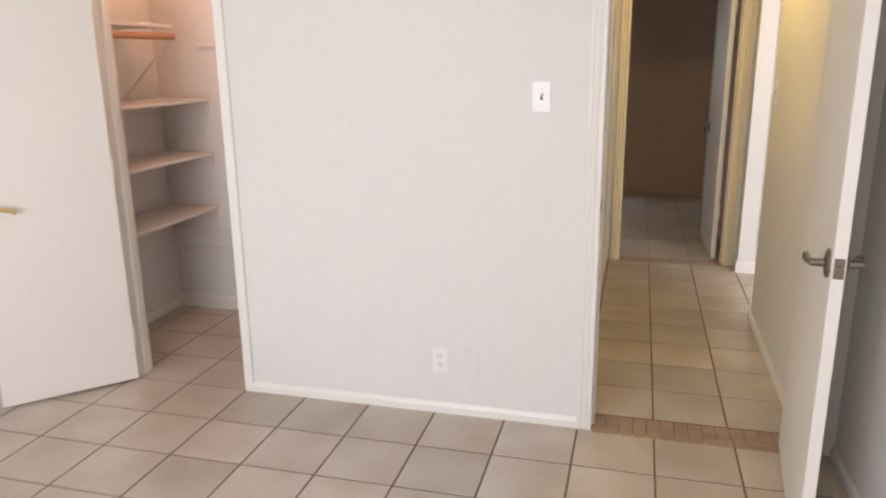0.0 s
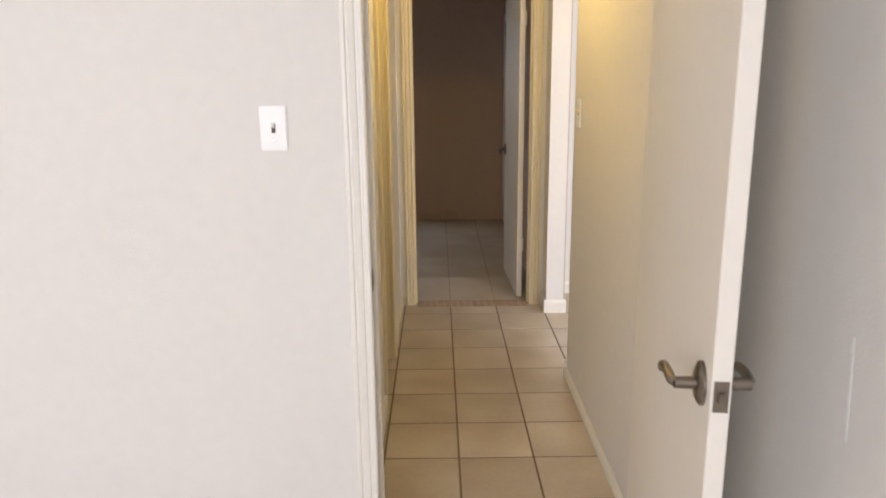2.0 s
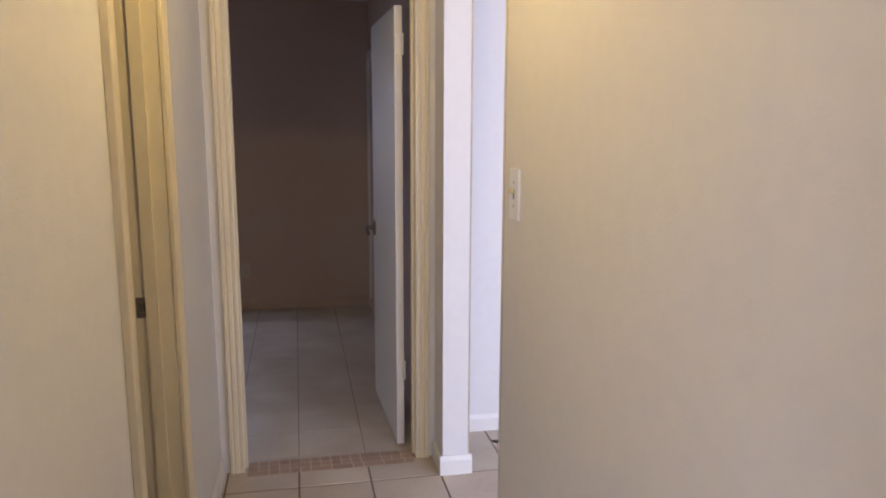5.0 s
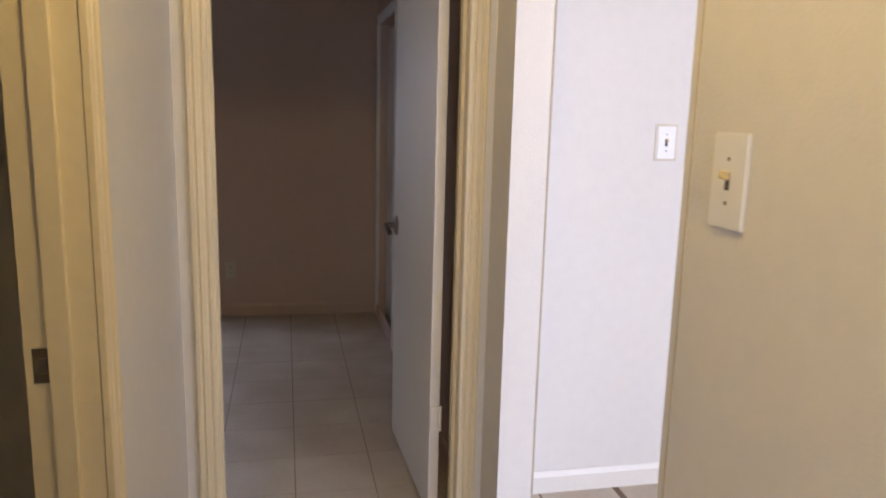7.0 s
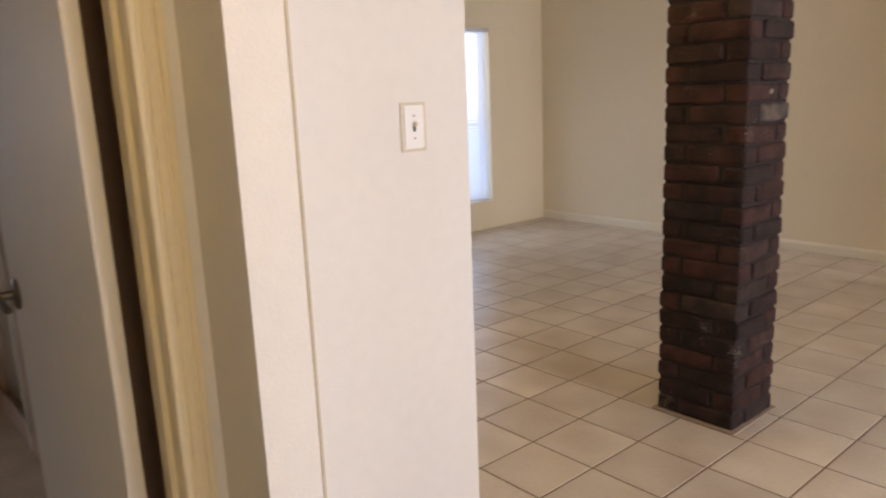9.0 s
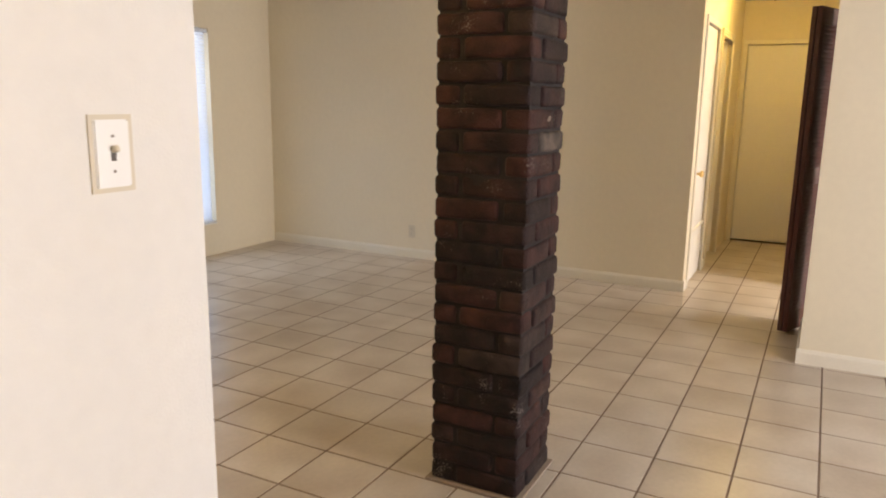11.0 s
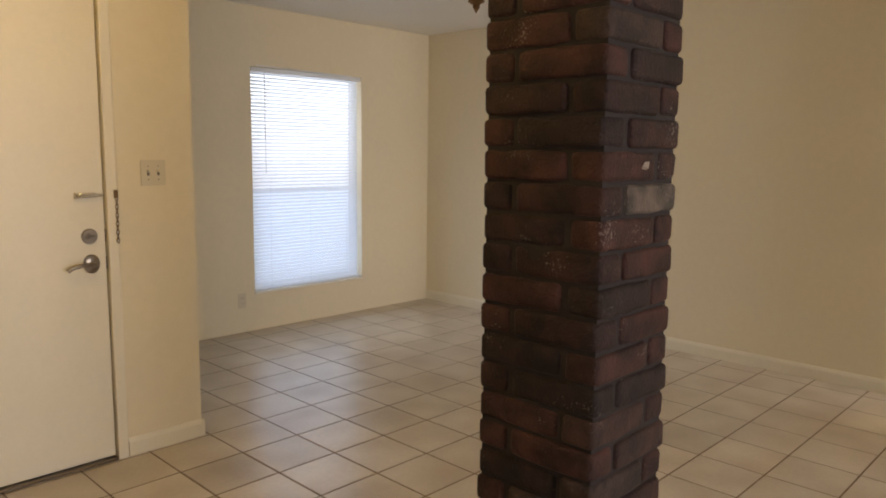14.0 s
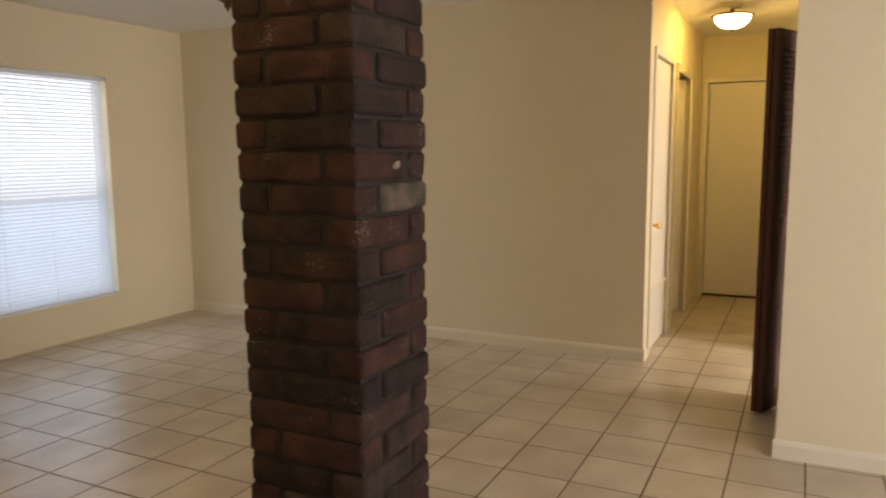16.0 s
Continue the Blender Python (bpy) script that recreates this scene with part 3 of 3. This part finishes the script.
gl = part("guard_latch", bevelled((2.556, 7.985, 1.184), (2.640, 7.992, 1.206), 0.002), CHROME, fd, "chrome swing bar guard latch")
bm = bmesh.new()
for up in (-1, 1):
    sweep(bm, [(2.551, 7.983, 1.195 + up * 0.008), (2.566, 7.967, 1.195 + up * 0.006), (2.630, 7.964, 1.195 + up * 0.003), (2.663, 7.971, 1.195 + up * 0.001)], 0.005, 8)
part("swing_bar", bm, CHROME, gl, smooth=True)
for z in (0.9, 1.019):
    part("edge_plate", bevelled((2.6715, 7.9885, z - 0.028), (2.6735, 8.02, z + 0.028), 0.0005), BRONZE, fd, "dark latch plate on the door edge")
bm = bevelled((1.766, 7.966, 0.001), (2.676, 8.096, 0.014), 0.004)
structure("door_sill", bm, NICKEL, "worn metal threshold under the front door", "trim")
ch = base("door_chain", Matrix.Translation((2.716, 7.969, 1.095)), "tarnished dark door chain hanging on the door frame", "door chain")
part("keeper", bevelled((-0.009, -0.004, 0.085), (0.009, 0.002, 0.12), 0.002), BRONZE, ch, "tarnished bronze keeper")
for k in range(11):
    b2 = bmesh.new()
    zc, tw = 0.085 - k * 0.0185, k % 2
    ring = [(0.006 * math.cos(a) * (1 - tw), 0.006 * math.cos(a) * tw - 0.006, zc + 0.0115 * math.sin(a)) for a in [2 * math.pi * j / 12 for j in range(13)]]
    sweep(b2, ring, 0.0018, 6)
    part("chain_link", b2, BRONZE, ch)


def strike(at, lo, hi, hole_lo, hole_hi, label):
    e = base("strike_plate", Matrix.Translation(at), label, "strike plate")
    pl = part("plate", bevelled(lo, hi, 0.0006), NICKEL, e)
    part("latch_hole", bevelled(hole_lo, hole_hi, 0.0004), DARKSLOT, e)
    return e


strike((-0.178, 2.872, 0.96), (0, -0.014, -0.03), (0.0018, 0.014, 0.03), (0.001, -0.007, -0.012), (0.0026, 0.006, 0.012), "dark nickel strike plate on the bedroom door jamb")
strike((-0.336, 4.65, 0.985), (-0.016, -0.0018, -0.03), (0.016, 0, 0.03), (-0.008, -0.0026, -0.012), (0.008, -0.001, 0.012), "dark bronze strike plate on the side door jamb")


# ---- wall plates ----
def wall_plate(at, rz, label, toggles=1, mat=PLASTIC, frame=False, size=1.0, lever_mat=None):
    """A switch plate centred on a wall's face; it faces -y before the turn rz."""
    e = base("light_switch", pose(*at, 0, 0, rz), label, "light switch")
    w = 0.035 if toggles == 1 else 0.058
    part("plate", bevelled((-w * size, -0.0065, -0.0575 * size), (w * size, -0.0005, 0.0575 * size), 0.0024, 2), mat, e, smooth=True)
    if frame:
        bm = bmesh.new()
        for lo, hi in (((-w - 0.008, -0.003, -0.066), (w + 0.008, -0.0003, -0.0575)), ((-w - 0.008, -0.003, 0.0575), (w + 0.008, -0.0003, 0.066)),
                       ((-w - 0.008, -0.003, -0.0575), (-w, -0.0003, 0.0575)), ((w, -0.003, -0.0575), (w + 0.008, -0.0003, 0.0575))):
            box(bm, lo, hi)
        part("paint_edge", bm, ALMOND, e, "unpainted almond rim behind the plate")
    for k in range(toggles):
        x = 0 if toggles == 1 else (k - 0.5) * 0.046
        part("slot", bevelled((x - 0.0055, -0.0068, -0.0125), (x + 0.0055, -0.0055, 0.0125), 0.0005), DARKSLOT, e)
        bm = bevelled((x - 0.0042, -0.019, -0.0055), (x + 0.0042, -0.006, 0.0055), 0.0014)
        bm.transform(Matrix.Translation((0, 0, 0.004)) @ Matrix.Rotation(radians(-18), 4, 'X'))
        part("toggle", bm, lever_mat or (ALMOND if mat is not PLASTIC or frame else PLASTIC), e)
        for z in (-0.03, 0.03):
            b2 = bmesh.new()
            cylinder(b2, (x, -0.0055, z), (x, -0.0072, z), 0.003, n=10)
            part("screw", b2, NICKEL, e)
    return e


def outlet(at, rz, label, mat=PLASTIC):
    e = base("power_outlet", pose(*at, 0, 0, rz), label, "power outlet")
    part("plate", bevelled((-0.035, -0.006, -0.0575), (0.035, -0.0005, 0.0575), 0.0024, 2), mat, e, smooth=True)
    for z in (-0.02, 0.02):
        r = part("socket", bevelled((-0.016, -0.0075, z - 0.0135), (0.016, -0.0055, z + 0.0135), 0.003), mat, e)
        b2 = bmesh.new()
        for x in (-0.0065, 0.0065):
            box(b2, (x - 0.0012, -0.0082, z - 0.002), (x + 0.0012, -0.007, z + 0.007))
        box(b2, (-0.002, -0.0082, z - 0.0095), (0.002, -0.007, z - 0.0055))
        part("slots", b2, DARKSLOT, r)
    return e


wall_plate((-0.418, 2.85, 1.378), 0, "white single light switch on the bedroom wall")
wall_plate((0.650, 4.281, 1.328), -90, "wide white light switch with an almond toggle", size=1.14, lever_mat=IVORY)
wall_plate((1.403, 5.832, 1.33), 0, "white light switch with an almond rim", frame=True)
wall_plate((2.890, 7.983, 1.287), 0, "almond double light switch beside the front door", 2, ALMOND)
outlet((-0.835, 2.85, 0.25), 0, "white power outlet low on the bedroom wall")
outlet((4.30, 9.65, 0.248), 0, "almond power outlet beside the window", ALMOND)
outlet((6.28, 8.036, 0.245), -90, "almond power outlet low on the living room wall", ALMOND)
outlet((-0.322, 8.5, 0.325), 0, "dim almond power outlet in the far room", ALMOND)
bp_ = base("blank_plate", pose(-0.70, 2.85, 0.25), "painted-over blank cover plate beside the outlet", "cover plate")
part("plate", bevelled((-0.035, -0.004, -0.0575), (0.035, -0.0005, 0.0575), 0.002), PAINT, bp_)


# ---- closet shelving ----
for z in (0.672, 0.998, 1.312):
    e = base("closet_shelf", Matrix.Translation((-2.85, 2.97, z)), "painted wooden closet shelf on wall cleats", "shelf", "closet shelves")
    part("board", bevelled((0.001, 0.0, -0.018), (0.35, 0.90, 0.0), 0.002), SHELF, e)
    part("cleat", bevelled((0.001, 0.89, -0.085), (0.33, 0.913, -0.0185), 0.002), SHELF, e)
    part("cleat", bevelled((0.001, 0.0, -0.085), (0.02, 0.888, -0.0185), 0.002), SHELF, e)
e = base("closet_shelf", Matrix.Translation((-2.85, 2.97, 1.715)), "short painted upper closet shelf above the hanging rod", "shelf", "closet shelves")
part("board", bevelled((0.001, 0.0, -0.018), (0.35, 0.60, 0.0), 0.002), SHELF, e)
part("cleat", bevelled((0.001, 0.0, -0.085), (0.02, 0.60, -0.0185), 0.002), SHELF, e)
rod = base("hanging_rod", Matrix.Translation((-2.52, 2.966, 1.652)), "reddish wooden closet hanging rod", "closet rod")
bm = bmesh.new()
cylinder(bm, (0, 0, 0), (0, 0.63, 0), 0.017, n=20)
part("pole", bm, ROD, rod, smooth=True)
bm = bmesh.new()
sweep(bm, [(-0.325, 0.60, -0.33), (-0.01, 0.61, -0.022)], 0.008, 8)
part("brace", bm, SHELF, rod, "painted diagonal brace")
for z in (1.62, 0.38, 0.5):
    w = base("wall_cleat", Matrix.Translation((-2.45, 3.885, z)), "painted horizontal cleat on the closet back wall", "cleat", "closet cleats")
    part("strip", bevelled((-0.1 if z > 1 else -0.38, -0.016, -0.02), (0.16, -0.0005, 0.02), 0.002), SHELF, w)


# ---- lamps ----
def dome_lamp(name, at, label):
    e = base(name, Matrix.Translation(at), label, "ceiling light")
    bm = bmesh.new()
    lathe(bm, [(0.016, -0.026), (0.014, -0.054), (0.06, -0.060), (0.140, -0.070), (0.152, -0.077), (0.146, -0.083), (0.116, -0.083)], 36)
    part("pan", bm, BRONZE, e, "dark bronze lamp pan", True)
    bm = bmesh.new()
    lathe(bm, [(0.0, 0.0), (0.060, 0.0), (0.064, -0.010), (0.052, -0.022), (0.016, -0.027), (0.0, -0.027)], 32)
    part("canopy", bm, CEIL, e, "white ceiling canopy", True)
    bm = bmesh.new()
    lathe(bm, [(0.128, -0.081), (0.126, -0.098), (0.112, -0.128), (0.082, -0.153), (0.040, -0.168), (0.0, -0.172)], 36)
    sh = part("shade", bm, LAMPGLASS, e, "lit frosted glass bowl", True)
    sh.visible_shadow = False
    bm = bmesh.new()
    lathe(bm, [(0.010, -0.170), (0.012, -0.177), (0.007, -0.184), (0.0, -0.189)], 16)
    part("finial", bm, BRONZE, e, smooth=True)
    return e


dome_lamp("ceiling_lamp", (7.3, 5.24, CEILING), "lit frosted glass ceiling lamp with bronze pan")
dome_lamp("ceiling_lamp", (2.05, 6.75, CEILING), "lit frosted glass ceiling lamp with bronze pan")
dome_lamp("ceiling_lamp", (0.2, 4.05, CEILING), "lit frosted glass ceiling lamp with bronze pan")

# hanging fixture over the living room
pend = base("pendant_fixture", Matrix.Translation((4.74, 7.70, CEILING)), "small bronze ceiling pendant with a turned finial", "pendant")
bm = bmesh.new()
lathe(bm, [(0.0, 0.0), (0.062, 0.0), (0.060, -0.012), (0.040, -0.028), (0.009, -0.034), (0.009, -0.15), (0.0, -0.15)], 24)
part("stem", bm, BRONZE, pend, "bronze canopy and stem", True)
bm = bmesh.new()
lathe(bm, [(0.0, -0.145), (0.020, -0.150), (0.048, -0.172), (0.050, -0.182), (0.034, -0.190), (0.018, -0.203), (0.022, -0.212), (0.014, -0.224), (0.006, -0.236), (0.0, -0.25)], 24)
part("finial", bm, BRONZE, pend, smooth=True)


# ---- windows with blinds ----
def window(name, x0, x1, z0, z1, y_in, y_out, label):
    e = base(name, Matrix.Identity(4), label, "window", kind="structure")
    yf = y_out - 0.05
    bm = bmesh.new()
    for lo, hi in (((x0, yf, z0), (x0 + 0.035, y_out, z1)), ((x1 - 0.035, yf, z0), (x1, y_out, z1)),
                   ((x0 + 0.035, yf, z0), (x1 - 0.035, y_out, z0 + 0.04)), ((x0 + 0.035, yf, z1 - 0.035), (x1 - 0.035, y_out, z1))):
        box(bm, lo, hi)
    part("window_frame", bm, ALU, e)
    zm = z0 + (z1 - z0) * 0.46
    part("meeting_rail", bevelled((x0 + 0.035, yf + 0.005, zm - 0.013), (x1 - 0.035, y_out - 0.005, zm + 0.013), 0.003), ALU, e)
    for a, b in ((z0 + 0.04, zm - 0.013), (zm + 0.013, z1 - 0.035)):
        bm = bmesh.new()
        box(bm, (x0 + 0.035, yf + 0.02, a), (x1 - 0.035, yf + 0.024, b))
        pane = part("pane", bm, GLASS, e)
        pane.visible_shadow = False
    part("window_sill", bevelled((x0 + 0.001, y_in - 0.012, z0 + 0.0005), (x1 - 0.001, yf - 0.001, z0 + 0.016), 0.003), TRIM, e)
    b = base("window_blind", Matrix.Translation((x0, y_in, 0)), "closed white venetian blind in the window", "blind")
    w = x1 - x0
    part("head_rail", bevelled((0.006, 0.004, z1 - 0.035), (w - 0.006, 0.042, z1 - 0.003), 0.003), BLIND, b)
    vl = bevelled((0.05, -0.004, -0.006), (w - 0.10, 0.004, 0.006), 0.002)
    vl.transform(Matrix.Translation((0, 0.003, z1 + 0.010)) @ Matrix.Rotation(radians(0.7), 4, 'Y'))
    part("valance", vl, BLIND, b, "crooked thin valance strip")
    part("bottom_rail", bevelled((0.01, 0.010, z0 + 0.02), (w - 0.01, 0.034, z0 + 0.034), 0.003), BLIND, b)
    bm = bmesh.new()
    n = 4
    for side in (0, 1):
        for k in range(n + 1):
            u = (k / n - 0.5) * 0.0275
            bm.verts.new((0.01 if side == 0 else w - 0.034, u, 0.0016 * (1 - (2 * k / n - 1) ** 2)))
    bm.verts.ensure_lookup_table()
    for k in range(n):
        bm.faces.new((bm.verts[k], bm.verts[k + 1], bm.verts[n + 2 + k], bm.verts[n + 1 + k]))
    bmesh.ops.solidify(bm, geom=bm.faces[:], thickness=0.0005)
    bm.transform(Matrix.Rotation(radians(SLAT), 4, 'X'))
    me = mesh("slat", bm, BLIND, True)
    z = z0 + 0.046
    while z < z1 - 0.045:
        s = new("slat", me)
        s.parent = b
        s.location = (0, 0.022, z)
        z += 0.0272
    for x in (0.16, w / 2, w - 0.16):
        b2 = bmesh.new()
        cylinder(b2, (x, 0.007, z0 + 0.03), (x, 0.007, z1 - 0.02), 0.0012, n=6)
        part("ladder_cord", b2, BLIND, b)
    b2 = bmesh.new()
    cylinder(b2, (0.12, 0.0, z1 - 0.03), (0.12, -0.002, z1 - 0.80), 0.004, n=8)
    part("tilt_wand", b2, ALU, b, "clear plastic tilt wand")
    return e


SLAT = 60
window("window_1", 4.415, 5.481, 0.285, 2.01, 9.65, 9.79, "tall bright living room window behind a closed blind")
window("window_2", -1.55, -0.425, 0.28, 2.0, 8.5, 8.64, "window of the dim far room behind a blind")


# ---- louvred folding door ----
def louvre_panel(at, ang, w, label):
    e = base("folding_door", Matrix.Translation(at) @ Matrix.Rotation(radians(ang), 4, 'Z'), label, "folding door", "louvred folding doors")
    for x in (0.0, w - 0.045):
        part("stile", bevelled((x, -0.014, 0.015), (x + 0.045, 0.014, 2.0), 0.002), MAHOG, e)
    for z, h in ((0.015, 0.13), (0.95, 0.10), (1.90, 0.10)):
        part("rail", bevelled((0.0455, -0.0125, z), (w - 0.0455, 0.0125, z + h), 0.002), MAHOG, e)
    bm = bevelled((0.043, -0.021, -0.003), (w - 0.043, 0.021, 0.003), 0.001)
    bm.transform(Matrix.Rotation(radians(52), 4, 'X'))
    me = mesh("slat", bm, MAHOG)
    z = 0.165
    while z < 1.89:
        if not 0.935 < z < 1.065:
            s = new("slat", me)
            s.parent = e
            s.location = (0, 0, z)
        z += 0.0265
    return e


louvre_panel((5.508, 4.862, 0), -22, 0.36, "dark mahogany louvred folding door panel standing open")
louvre_panel((5.521, 4.893, 0), -21, 0.36, "dark mahogany louvred folding door panel folded behind")


# ---- outside ----
def fence(y, x0, x1, label):
    e = base("fence", Matrix.Translation((0, y, -0.25)), label, "fence")
    me = mesh("board", bevelled((0, 0, 0), (0.138, 0.02, 1.75), 0.004), FENCE)
    x = x0
    while x < x1:
        s = new("board", me)
        s.parent = e
        s.location = (x, 0, 0.02 + 0.02 * random.random())
        x += 0.146
    for z in (0.3, 1.4):
        part("rail", bevelled((x0, 0.021, z), (x1, 0.06, z + 0.09), 0.004), FENCE, e)
    return e


fence(12.6, -4, 9, "weathered wooden fence outside the windows")


# ---- brick column ----
CX, CY, CW, CD = 2.832, 5.614, 0.345, 0.357
COURSE = 0.0782
col = base("brick_column", Matrix.Translation((CX + CW / 2, CY + CD / 2, 0)), "square column of dark red-brown tumbled bricks", "column")
hx, hy = CW / 2, CD / 2
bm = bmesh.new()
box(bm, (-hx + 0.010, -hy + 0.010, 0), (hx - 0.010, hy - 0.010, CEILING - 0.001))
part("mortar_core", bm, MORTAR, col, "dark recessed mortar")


def brick_mesh(length, depth, height, seed):
    r = random.Random(seed)
    bm = bmesh.new()
    box(bm, (0, 0, 0), (length, depth, height))
    bmesh.ops.subdivide_edges(bm, edges=[e for e in bm.edges if abs(e.verts[0].co.x - e.verts[1].co.x) > 0.01], cuts=3, use_grid_fill=True)
    for v in bm.verts:
        v.co += Vector((r.uniform(-1, 1) * 0.003, r.uniform(-1, 1) * 0.0026, r.uniform(-1, 1) * 0.0026))
    sharp = [e for e in bm.edges if len(e.link_faces) == 2 and e.calc_face_angle(0) > 0.6]
    bmesh.ops.bevel(bm, geom=sharp, offset=0.014, segments=3, profile=0.5, affect='EDGES')
    return mesh("brick", bm, BRICK, True)


SHORT = 0.094
side_meshes = [[brick_mesh(w - SHORT - 0.015, SHORT, COURSE - 0.0075, s + i * 20) for s in range(8)] for i, w in enumerate((CW, CD))]
rnd = random.Random(5)
for k in range(int((CEILING - 0.01) / COURSE)):
    for q in range(4):
        wide, deep = ((hx, hy), (hy, hx))[q % 2]
        s = new("brick", rnd.choice(side_meshes[q % 2]))
        s.parent = col
        x = -wide + 0.002 if k % 2 == 1 else -wide + SHORT + 0.013
        s.matrix_basis = Matrix.Rotation(radians(90 * q), 4, 'Z') @ Matrix.Translation(
            (x + rnd.uniform(-0.002, 0.002), -deep + rnd.uniform(-0.004, 0.002), k * COURSE + 0.003))
        if (k, q) == (16, 0):
            s.data = s.data.copy()
            s.data.materials[0] = GREY_BRICK
            tagged(s, "greyish worn brick")
        if (k, q) == (17, 0):
            chip = bevelled((0.165, -0.0015, 0.030), (0.196, 0.004, 0.048), 0.003, 2)
            for v in chip.verts:
                v.co.x += (v.co.z - 0.038) * 0.5 + rnd.uniform(-0.003, 0.003)
                v.co.z += rnd.uniform(-0.003, 0.003)
            part("mortar_smear", chip, CHIP, s, "pale dried mortar smear")
bm = bmesh.new()
for lo, hi in (((-hx - 0.016, -hy - 0.016, -0.002), (hx + 0.016, -hy + 0.012, 0.006)), ((-hx - 0.016, hy - 0.012, -0.002), (hx + 0.016, hy + 0.016, 0.006)),
               ((-hx - 0.016, -hy + 0.0121, -0.002), (-hx + 0.012, hy - 0.0121, 0.006)), ((hx - 0.012, -hy + 0.0121, -0.002), (hx + 0.016, hy - 0.0121, 0.006))):
    box(bm, lo, hi)
bmesh.ops.bevel(bm, geom=bm.edges[:], offset=0.0025, segments=1, affect='EDGES')
part("grout_bead", bm, SANDY, col, "sandy grout bead round the foot")


# ---- mosaic strips in the doorways ----
def mosaic(x0, x1, y0, y1):
    e = base("mosaic_strip", Matrix.Translation((x0, y0, 0)), "strip of small brown mosaic tiles across the doorway", "floor strip", kind="structure")
    bm = bmesh.new()
    box(bm, (0, 0, -0.02), (x1 - x0, y1 - y0, -0.0012))
    part("bed", bm, GROUT, e)
    rows = 3
    p = (y1 - y0) / rows
    ms = [mesh("tile", bevelled((0.002, 0.002, -0.006), (p * f - 0.002, p - 0.002, 0.0016), 0.0012), MOSAIC) for f in (1.0, 2.06)]
    r = random.Random(3)
    for j in range(rows):
        x = 0.0
        while x < x1 - x0 - 0.01:
            f = 1 if r.random() < 0.3 and x + 2.06 * p <= x1 - x0 else 0
            s = new("tile", ms[f])
            s.parent = e
            s.location = (x, j * p, 0)
            x += p * (1.0, 2.06)[f]
    return e


mosaic(-0.176, 0.638, 2.818, 2.985)
mosaic(-0.143, 0.600, 5.545, 5.68)

# ---- floor tiles ----
T = 0.302
tile_mesh = mesh("tile", bevelled((0.0034, 0.0034, -0.012), (T - 0.0034, T - 0.0034, 0.0), 0.0024), TILE)
TB = 0.313
bed_mesh = mesh("tile", bevelled((0.0034, 0.0034, -0.012), (TB - 0.0034, T - 0.0034, 0.0), 0.0024), TILE)
near, rest = [], []
for i in range(-12, 3):
    for j in range(-15, 5):
        x, y = 0.078 + TB * i, 2.545 + T * j
        if x > -3.7 and y > -1.9 and (j <= 0 or x < -1.4):
            (near if -1.9 < x and y > 1.0 else rest).append((x, y, bed_mesh))
for i in range(-13, 31):
    for j in range(-24, 16):
        x, y = 0.078 + T * i, 5.1075 + T * j
        if i >= 4:
            x, y = x + 0.018, y + 0.135
        elif y > 5.6:
            y -= 0.042
        if x < -3.55 or x > 8.7 or y < -1.75 or y > 9.6:
            continue
        inside = (-0.6 < x < 0.75 and 2.9 < y < 5.6) or (x < 0.75 and y > 5.3) or (x > 0.45 and y > 1.2 and x < 5.1) or (x >= 5.1 and y > 4.0)
        if not inside:
            continue
        seen = (-1.9 < x < 0.7 and 2.9 < y < 5.6) or (0.7 <= x < 4.9 and 4.0 < y < 7.4)
        (near if seen else rest).append((x, y, tile_mesh))
near, rest = near[:300], rest + near[300:]
for x, y, me in near:
    s = new("tile", me)
    s.parent = floor
    s.location = (x, y, 0)
bm = bmesh.new()
for x, y, me in rest:
    g = 0.0016 if x < 0.6 and y > 5.6 else 0.0040
    b2 = (g, T - g)
    box(bm, (x + b2[0], y + b2[0], -0.012), (x + (TB if me is bed_mesh else T) - g, y + b2[1], -0.0004))
tagged(part("more_tiles", bm, TILE, floor), kind="stuff")
